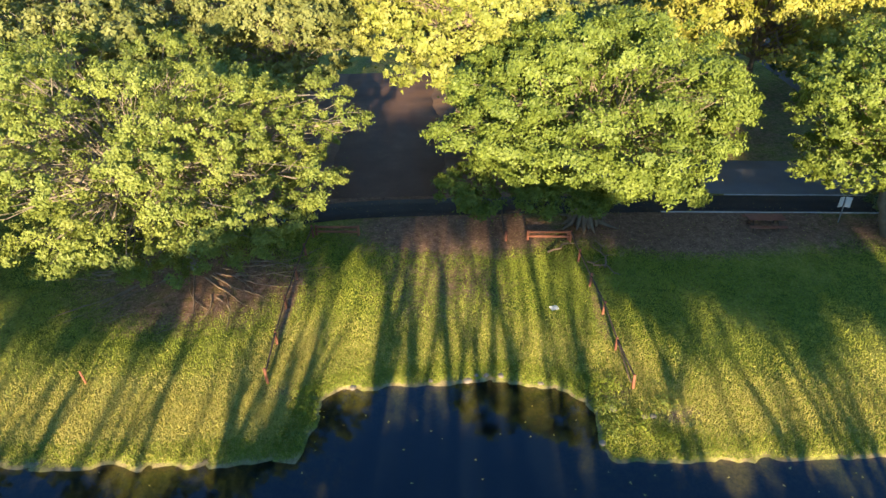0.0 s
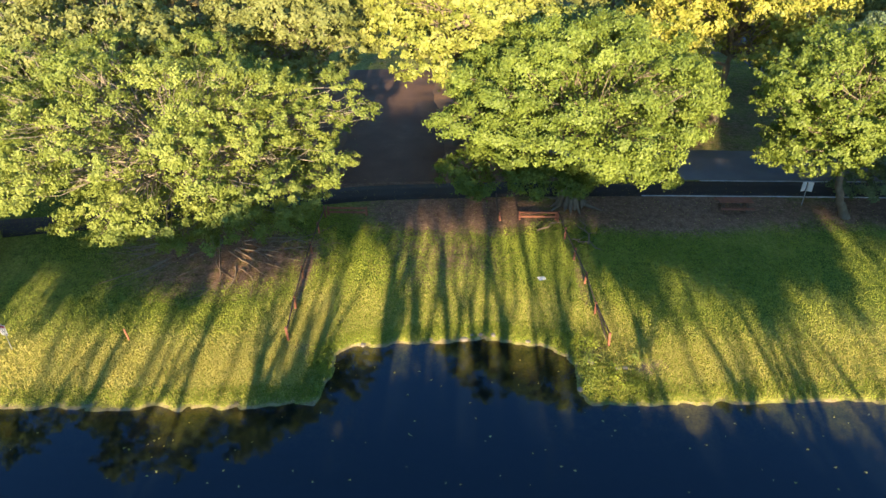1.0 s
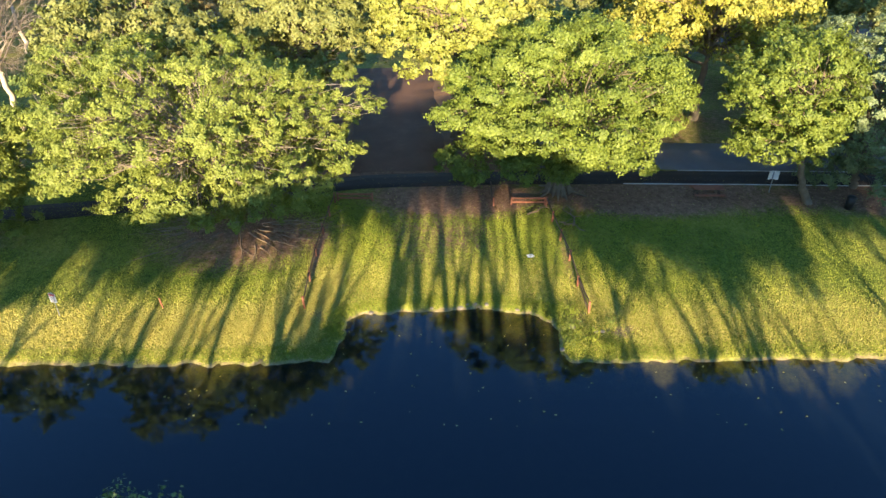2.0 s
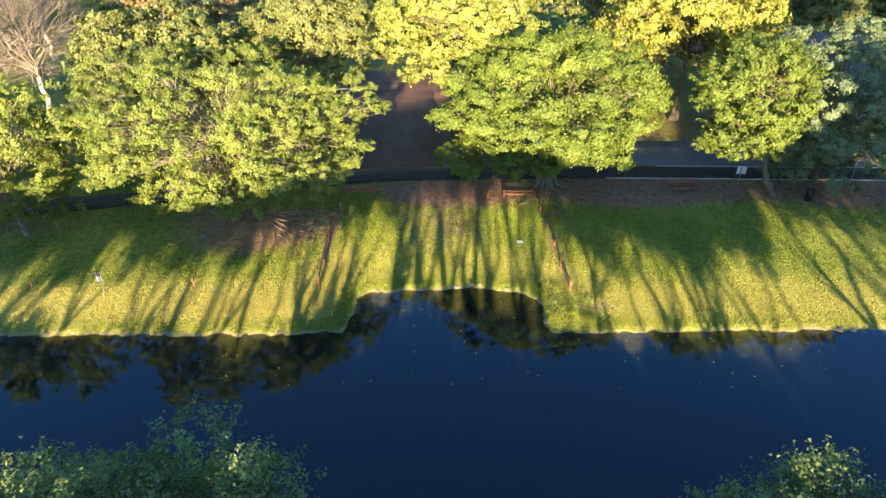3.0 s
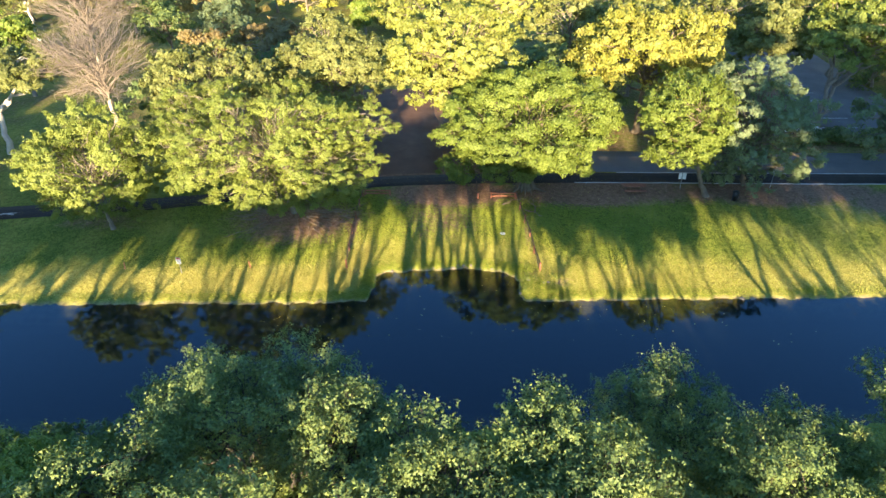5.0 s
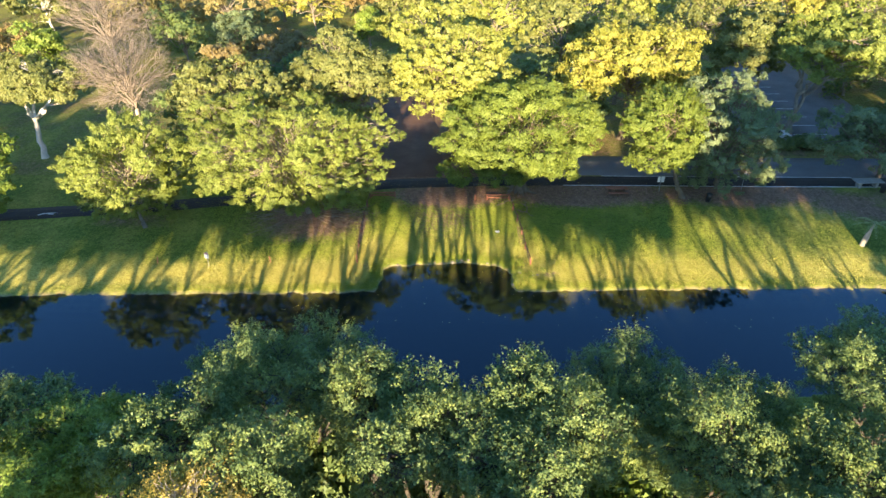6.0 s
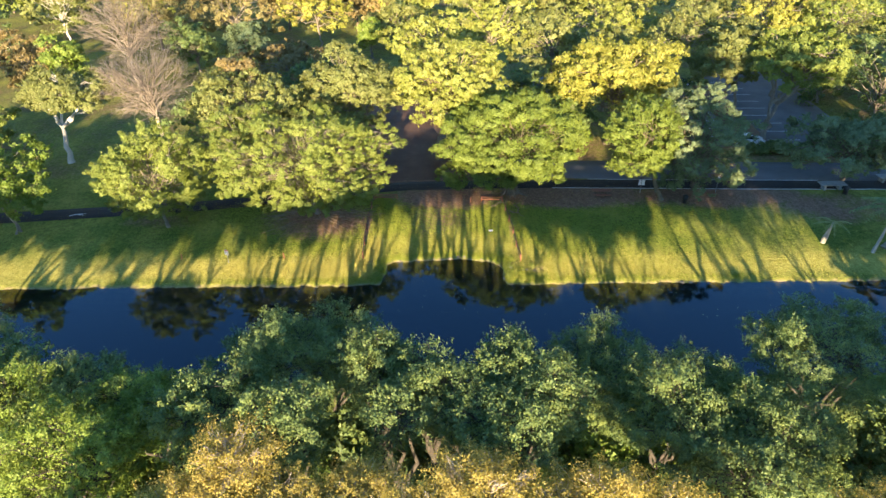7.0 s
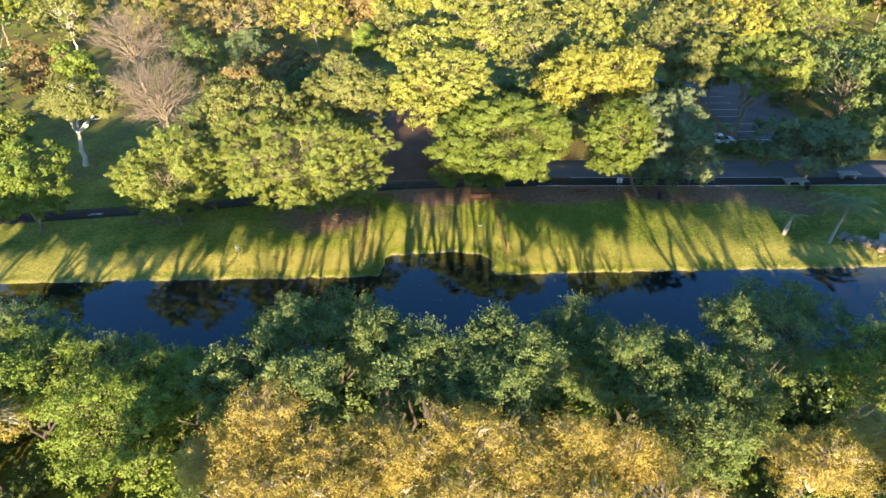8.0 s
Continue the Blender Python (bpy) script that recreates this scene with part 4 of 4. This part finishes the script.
def rail_fence(x0, x1, y, y1=None):
    """Two stout posts with two heavy beams between them."""
    y1 = y if y1 is None else y1
    z0 = land(x0, y)
    f = thing("rail_barrier", pose(x0, y, z0), "low red-brown wooden barrier of two beams on posts", "barrier", "wooden barriers by the path")
    long, ang = math.hypot(x1 - x0, y1 - y), math.atan2(y1 - y, x1 - x0)
    turn = Matrix.Rotation(ang, 4, "Z")
    rise = land(x1, y1) - z0
    for d in (0, long):
        part("post", box_mesh(d, 0, 0.2 + rise * d / long, 0.15, 0.15, 1.0, turn, bevel=0.012), RED_WOOD, f)
    for z in (0.62, 0.30):
        part("beam", box_mesh(long / 2, -0.09, z + rise / 2, long + 0.12, 0.06, 0.15, turn, bevel=0.012), RED_WOOD, f)
    return f


rail_fence(-9.35, -6.7, 31.8)
rail_fence(3.85, 6.35, 31.4)
stub = thing("stub_post", pose(2.5, 31.3, land(2.5, 31.3)), "short red-brown post with a dark weathered rail leading back", "post")
part("post", box_mesh(0, 0, 0.22, 0.16, 0.16, 0.9, bevel=0.015), RED_WOOD, stub)
part("beam", box_mesh(-0.1, 1.7, 0.3, 0.1, 3.4, 0.1, bevel=0.012), GREY_WOOD, stub)


def picnic_table(x, y, turn, top_mat, label):
    t = thing("picnic_table", pose(x, y, land(x, y), 0, 0, turn), label, "picnic table")
    for k in range(5):
        part("plank", box_mesh(0, -0.32 + 0.16 * k, 0.75, 2.3, 0.145, 0.045, bevel=0.006), top_mat, t)
    for s in (-1, 1):
        for k in range(2):
            part("seat", box_mesh(0, s * (0.66 + 0.15 * k), 0.44, 2.3, 0.14, 0.045, bevel=0.006), top_mat, t)
        for q in (-1, 1):
            m = Matrix.Translation((s * 0.8, q * 0.34, 0.37)) @ Matrix.Rotation(q * 0.5, 4, "X")
            part("leg", box_mesh(0, 0, 0, 0.05, 0.09, 0.84, m, bevel=0.005), GREY_WOOD, t)
        part("crossbeam", box_mesh(s * 0.86, 0, 0.40, 0.05, 1.66, 0.09, bevel=0.005), GREY_WOOD, t)
    return t


picnic_table(18.95, 33.2, 0, RED_WOOD, "red-brown wooden picnic table with two benches")


def concrete_table(x, y, w):
    t = thing("concrete_table", pose(x, y, land(x, y), 0, 0, 3), "pale concrete table slab on two supports beside the path", "table", "concrete tables")
    part("tabletop", box_mesh(0, 0, 0.78, w, 1.3, 0.1, bevel=0.015), CONCRETE, t)
    for s in (-1, 1):
        part("support", box_mesh(s * w * 0.3, 0, 0.36, 0.3, 0.8, 0.76, bevel=0.02), CONCRETE, t)


concrete_table(48.6, 35.4, 3.3)
concrete_table(57.0, 37.6, 3.0)


def litter_bin(x, y, tilt, label):
    b = thing("litter_bin", pose(x, y, land(x, y), tilt, 0, 20), label, "litter bin")
    t = Tubes()
    t.add([(0, 0, -0.05), (0, 0, 0), (0, 0, 0.5), (0, 0, 0.9), (0, 0, 0.92)], [0.01, 0.27, 0.30, 0.33, 0.30], 14)
    part("barrel", t.mesh("barrel", DARK), None, b)
    t = Tubes()
    t.add([(0, 0, 0.90), (0, 0, 0.95), (0, 0, 1.05), (0, 0, 1.10)], [0.35, 0.35, 0.22, 0.01], 14)
    part("lid", t.mesh("lid", DARK), None, b)


litter_bin(28.9, 31.5, 4, "dark plastic litter bin standing by a tree")
litter_bin(49.7, 34.0, 0, "dark plastic litter bin beside the concrete table")


def plate(bm, w, h, z, y, m=None):
    box(bm, 0, y, z, w, 0.012, h, m, bevel=0.004)


def sign_left():
    s = thing("warning_sign", pose(-24.0, 18.2, land(-24.0, 18.2), 0, 0, -12), "white warning sign with a red heading on a steel post", "sign")
    part("post", box_mesh(0, 0.03, 0.75, 0.05, 0.04, 2.0, bevel=0.006), STEEL, s)
    p = part("plate", box_mesh(0, 0, 1.35, 0.46, 0.012, 0.66, bevel=0.004), WHITE, s)
    part("heading", box_mesh(0, -0.009, 1.58, 0.38, 0.006, 0.15), SIGN_RED, p)
    for k in range(5):
        part("text_bar", box_mesh(0, -0.009, 1.44 - 0.085 * k, 0.34 - 0.05 * (k % 2), 0.005, 0.03), DARK, p)


def sign_right():
    s = thing("twin_sign", pose(24.0, 33.9, land(24.0, 33.9), 0, 0, 178), "pair of white plates on one steel post, seen from behind", "sign")
    part("post", box_mesh(0, 0, 0.7, 0.06, 0.05, 2.0, bevel=0.006), STEEL, s)
    for q in (-1, 1):
        m = Matrix.Translation((q * 0.20, 0, 1.45)) @ Matrix.Rotation(q * 0.35, 4, "Z")
        part("plate", box_mesh(0, -0.03, 0, 0.38, 0.012, 0.72, m, bevel=0.004), WHITE, s)


sign_left()
sign_right()
s = thing("path_sign", pose(33.6, 34.2, land(33.6, 34.2)), "small white sign plate on a thin steel post", "sign")
part("post", box_mesh(0, 0.03, 1.1, 0.05, 0.04, 2.6, bevel=0.006), STEEL, s)
part("plate", box_mesh(0, 0, 2.1, 0.32, 0.012, 0.6, bevel=0.004), WHITE, s)
s = thing("bag_dispenser", pose(-11.4, 32.2, land(-11.4, 32.2)), "teal green post with a small dispenser box", "post")
part("post", box_mesh(0, 0, 0.7, 0.09, 0.09, 1.9, bevel=0.01), TEAL, s)
part("dispenser_box", box_mesh(0, -0.1, 1.25, 0.26, 0.14, 0.45, bevel=0.015), TEAL, s)
for x, y, tilt in ((-18.05, 19.1, -7), (-29.3, 18.7, 6)):
    s = thing("stake", pose(x, y, land(x, y), 0, tilt, 0), "short orange-brown wooden stake in the grass", "stake", "stakes in the lawn")
    part("stake", log_post(0.75, 0.05), None, s)

# a sheet of paper and scraps of litter
bm = bmesh.new()
bmesh.ops.create_grid(bm, x_segments=5, y_segments=5, size=0.5)
for v in bm.verts:
    v.co = (v.co.x * 0.46, v.co.y * 0.36, 0.03 * math.sin(v.co.x * 5) * math.cos(v.co.y * 4))
bmesh.ops.solidify(bm, geom=bm.faces[:], thickness=0.004)
s = thing("paper_sheet", pose(4.8, 25.1, land(4.8, 25.1) + 0.06, 4, 3, 25), "crumpled white sheet of paper lying on the grass", "paper")
part("sheet", bm, WHITE, s)


def stone_mesh(seed):
    bm = bmesh.new()
    bmesh.ops.create_icosphere(bm, subdivisions=2, radius=0.5)
    for v in bm.verts:
        v.co *= 1 + 0.3 * noise.noise(v.co * 2.3 + Vector((seed, 0, 0)))
        v.co.z *= 0.55
    me = bpy.data.meshes.new("stone")
    bm.to_mesh(me)
    bm.free()
    me.materials.append(STONE)
    return me


STONES = [stone_mesh(k * 3.1) for k in range(4)]
rng = np.random.default_rng(8)
for x, dy, k in [(-1.7, 0.15, 0.28), (0.1, 0.12, 0.4), (0.5, 0.3, 0.25), (1.0, 0.15, 0.3), (1.7, 0.2, 0.35), (3.6, 0.15, 0.28), (5.9, 0.3, 0.35), (8.0, 2.3, 0.3), (8.4, 2.4, 0.35), (6.7, 2.9, 0.5), (46.5, 0.1, 0.4), (47.2, 0.2, 0.5), (-5.4, 0.05, 0.4), (24.5, 0.05, 0.5), (25.4, 0.0, 0.4)]:
    y = shore_y(x) + dy
    o = new("stone", STONES[int(rng.integers(0, 4))])
    o.matrix_world = pose(x, y, land(x, y) + 0.02, 0, 0, rng.uniform(0, 360)) @ Matrix.Diagonal((k, k * rng.uniform(0.7, 1.2), k * 0.7, 1))
    tagged(o, "pale weathered stone at the water's edge", "stone", "stones on the bank")

# weeds at the corners of the cove
for k, (x, y, r) in enumerate([(6.6, 18.2, 0.9), (6.9, 19.6, 0.8), (7.6, 17.2, 0.9), (6.5, 16.7, 0.8), (8.6, 16.6, 0.8), (5.9, 19.9, 0.6), (-7.6, 16.4, 0.7), (-7.3, 17.8, 0.6), (-7.5, 19.0, 0.6), (9.0, 18.4, 0.6), (30.5, 17.0, 0.7)]):
    s = thing("weed_clump", pose(x, y, land(x, y)), "clump of leafy weeds at the edge of the bank", "weeds", "weeds on the bank")
    part("foliage", shrub_mesh(90 + k, (r * 0.8, r * 0.8, r * 0.22), 500, 0.08, BLADE if k % 3 else OAK), None, s)

# roots and fallen wood
oak = bpy.data.objects["oak_tree"]
rng = np.random.default_rng(21)
for k in range(44):
    a = rng.uniform(math.pi * 0.92, math.pi * 2.08)
    far = rng.uniform(0.7, 3.4)
    n, x, y, pts = 12, -16.0 + math.cos(a) * far * 1.5, 28.3 + math.sin(a) * far, []
    bend = rng.normal() * 0.05
    step = rng.uniform(0.16, 0.42)
    a = math.atan2(math.sin(a) * 0.62, math.cos(a)) + rng.normal() * 0.22
    for i in range(n):
        pts.append((x + 16.0, y - 28.3, land(x, y) - land(-16.0, 28.3) + 0.015 + 0.035 * rng.normal()))
        x, y, a = x + math.cos(a) * step, y + math.sin(a) * step, a + bend + rng.normal() * 0.10
    t = Tubes()
    t.add(pts, np.linspace(0.075, 0.02, n) * rng.uniform(0.5, 1.1), 6)
    part("root", t.mesh("root", ROOT), None, oak)
for k in range(18):
    a = 2 * math.pi * k / 18 + rng.normal() * 0.1
    t = Tubes()
    c, sn = math.cos(a), math.sin(a)
    far = rng.uniform(1.3, 2.6) if k % 2 else rng.uniform(0.9, 1.3)
    t.add([(c * 0.35, sn * 0.35, 3.0), (c * 0.5, sn * 0.5, 1.8), (c * 0.68, sn * 0.68, 0.8), (c * 0.95, sn * 0.9, 0.25), (c * far, sn * far, -0.03)], [0.14, 0.17, 0.18, 0.15, 0.04], 7)
    part("root", t.mesh("root", BARK), None, fig)
for x, y, turn in ((6.0, 30.3, 15), (7.9, 28.4, -50), (8.3, 29.6, 80)):
    s = thing("fallen_branch", pose(x, y, land(x, y) + 0.06, 0, 0, turn), "pale dead branch lying on the ground", "branch", "fallen branches")
    t = Tubes()
    main = bent(rng, (-1.1, 0, 0), (1.1, 0.2, 0.15), 7, 0.1, 0.06)
    t.add(main, np.linspace(0.07, 0.02, 7), 6)
    for k in range(5):
        p = main[rng.integers(1, 6)]
        t.add(bent(rng, p, p + np.array([rng.uniform(0.2, 0.8), rng.uniform(-0.7, 0.7), rng.uniform(0.0, 0.3)]), 4, 0, 0.08), np.linspace(0.035, 0.01, 4), 4)
    part("wood", t.mesh("wood", ROOT), None, s)


# ---- palms ----
FROND = leaf_material("palm fronds", (0.10, 0.14, 0.05), (0.20, 0.25, 0.085), (0.36, 0.38, 0.14), 0.3, 0.5)
YOUNG_FROND = leaf_material("pale palm fronds", (0.18, 0.20, 0.08), (0.32, 0.33, 0.13), (0.50, 0.48, 0.22), 0.3, 0.5)
PALM_BARK = surface("pale grey palm bark", [(0.3, (0.26, 0.23, 0.19)), (0.7, (0.50, 0.46, 0.39))], 1.5, 14.0, relief=0.5)


def frond_mesh(rng, length, droop, mat, width=0.35):
    t = np.linspace(0, 1, 15)
    spine = np.stack([t * length, 0 * t, 0.5 * t * length * 0.5 - droop * t ** 2 * length], -1)
    v, f = [], []
    for i in range(1, 14):
        w = width * math.sin(math.pi * (0.12 + 0.8 * t[i])) * length * 0.5
        for s in (-1, 1):
            a, b = spine[i], spine[i] + np.array([0.06 * length, 0, 0])
            tip = spine[i] + np.array([0.35 * w + 0.1, s * w, -0.35 * w + rng.normal() * 0.03])
            k = len(v)
            v += [a, b, tip]
            f.append((k, k + 1, k + 2))
    for i in range(14):
        k = len(v)
        v += [spine[i] + (0, -0.03, 0), spine[i] + (0, 0.03, 0), spine[i + 1]]
        f.append((k, k + 1, k + 2))
    return raw_mesh("frond", np.array(v), np.array(f), mat)


def palm(x, y, top, radii, fronds, length, label, mat, bark):
    z0 = land(x, y)
    p = thing("palm_tree", pose(x, y, z0), label, "palm tree")
    rng = np.random.default_rng(int(x))
    t = Tubes()
    n = len(radii)
    pts = [(top[0] * k / (n - 1), top[1] * k / (n - 1), -0.1 + (top[2] + 0.1) * k / (n - 1)) for k in range(n)]
    t.add(pts, radii, 10)
    part("trunk", t.mesh("trunk", bark), None, p)
    for k in range(fronds):
        o = part("frond", frond_mesh(rng, length * rng.uniform(0.8, 1.15), rng.uniform(0.35, 0.9), mat), None, p)
        o.matrix_local = pose(*top, 0, rng.uniform(-15, 12), 360 * k / fronds + rng.uniform(-12, 12))


palm(42.2, 23.3, (0.5, 0.1, 2.5), (0.27, 0.30, 0.27, 0.19, 0.12, 0.09), 7, 2.0, "young palm with a swollen pale trunk and few fronds", YOUNG_FROND, PALM_BARK)
palm(46.9, 21.5, (2.0, 1.6, 4.6), (0.22, 0.17, 0.15, 0.14, 0.14, 0.13), 20, 4.0, "leaning palm with a grey trunk and drooping fronds", FROND, PALM_BARK)

# tumbled slabs where the bank is built up
rng = np.random.default_rng(52)
s = thing("retaining_wall", pose(48.9, 23.0, 0.1, 0, 0, -38), "broken pale stone retaining wall tumbling down the bank", "wall")
for k in range(9):
    m = pose(0.35 + 0.72 * k, rng.uniform(-0.25, 0.35), 0.38 + 0.05 * k, rng.uniform(-10, 10), rng.uniform(-7, 7), rng.uniform(-14, 14))
    part("block", box_mesh(0, 0, 0, rng.uniform(0.6, 0.95), rng.uniform(1.2, 2.0), rng.uniform(0.5, 0.8), m, bevel=0.06), STONE, s)
for k in range(7):
    m = pose(0.8 + 0.8 * k, -1.2 + rng.uniform(-0.4, 0.3), 0.12, rng.uniform(-20, 20), rng.uniform(-20, 20), rng.uniform(0, 90))
    part("rubble", box_mesh(0, 0, 0, rng.uniform(0.3, 0.6), rng.uniform(0.3, 0.6), rng.uniform(0.2, 0.4), m, bevel=0.05), STONE, s)
s = thing("concrete_slab", pose(54.4, 21.8, 0.1, 0, 8, -30), "pale concrete slab leaning behind the wall", "slab")
part("slab", box_mesh(0, 0, 0.55, 2.6, 2.2, 0.22, bevel=0.03), CONCRETE, s)

# worn white marking on the path
s = thing("path_marking", pose(-44.8, 27.4, land(-44.8, 27.4) + 0.042, 0, 0, 8), "worn white painted symbol on the dark path", "marking")
for k, (x, y, w, h, a) in enumerate([(0, 0, 1.5, 0.2, 8), (-0.8, -0.15, 0.7, 0.18, 35), (0.75, 0.2, 0.6, 0.25, -20), (0.2, -0.22, 0.7, 0.15, -14)]):
    part("stroke", box_mesh(0, 0, 0, w, h, 0.006 + 0.001 * k, pose(x, y, 0, 0, 0, a)), PAINT, s)


# ---- cars ----
CAR_WHITE = surface("white car paint", [(0.3, (0.74, 0.75, 0.76)), (0.7, (0.80, 0.81, 0.82))], 1.0, 8.0, 0.22, 0.0)
CAR_DARK = surface("dark car paint", [(0.3, (0.010, 0.011, 0.013)), (0.7, (0.02, 0.021, 0.024))], 1.0, 8.0, 0.22, 0.0)
GLASS = surface("dark car glass", [(0.3, (0.010, 0.012, 0.015)), (0.7, (0.018, 0.02, 0.024))], 1.0, 8.0, 0.06, 0.0)


def car(x, y, turn, paint, label):
    c = thing("car", pose(x, y, land(x, y) + 0.03, 0, 0, turn), label, "car", "parked cars")
    prof = [(-2.2, 0.35), (-2.25, 0.75), (-2.1, 0.98), (-1.2, 1.02), (1.0, 0.98), (1.9, 0.82), (2.25, 0.62), (2.25, 0.35)]
    cab = [(-1.95, 0.98), (-1.45, 1.42), (-0.6, 1.50), (0.25, 1.46), (1.15, 0.97)]
    for name, outline, half, mat, inset in (("body", prof, 0.9, paint, 0.05), ("cabin", cab, 0.78, GLASS, 0.16)):
        bm = bmesh.new()
        rings = []
        for yy, shrink in ((-half, 1), (-half + 0.12, 0), (half - 0.12, 0), (half, 1)):
            rings.append([bm.verts.new((px * (1 - 0.02 * shrink), yy, pz - (inset * shrink if pz > 0.9 else 0))) for px, pz in outline])
        for a, b in zip(rings, rings[1:]):
            for i in range(len(outline)):
                j = (i + 1) % len(outline)
                bm.faces.new((a[i], a[j], b[j], b[i]))
        bm.faces.new(rings[0][::-1])
        bm.faces.new(rings[-1])
        bmesh.ops.recalc_face_normals(bm, faces=bm.faces)
        part(name, bm, mat, c)
    part("roof", box_mesh(-0.55, 0, 1.49, 1.45, 1.3, 0.05, bevel=0.02), paint, c)
    for q in (-1, 1):
        part("headlight", box_mesh(2.12, q * 0.62, 0.70, 0.22, 0.34, 0.13, bevel=0.02), STEEL, c)
    for wx in (-1.35, 1.35):
        for q in (-1, 1):
            t = Tubes()
            t.add([(wx, q * 0.70, 0.33), (wx, q * 0.70, 0.33), (wx, q * 0.92, 0.33), (wx, q * 0.92, 0.33)], [0.05, 0.33, 0.33, 0.22], 18)
            w = part("wheel", t.mesh("wheel", DARK), None, c)
            t = Tubes()
            t.add([(wx, q * 0.90, 0.33), (wx, q * 0.925, 0.33), (wx, q * 0.93, 0.33)], [0.21, 0.2, 0.01], 14)
            part("rim", t.mesh("rim", STEEL), None, w)


car(43.3, 49.8, 0, CAR_WHITE, "white car parked beside the mulched strip")
car(40.6, 76.5, 4, CAR_DARK, "dark car parked at the far end of the car park")

# hedge between road and car park
for k in range(9):
    x = 43.6 + 2.6 * k
    s = thing("hedge_bush", pose(x, 46.6 + 0.2 * math.sin(k * 2.1), land(x, 46.6)), "clipped dark green hedge bush along the road", "bush", "hedge along the road")
    part("foliage", KINDS[k % 2], None, s).scale = (0.75, 0.7, 0.65)
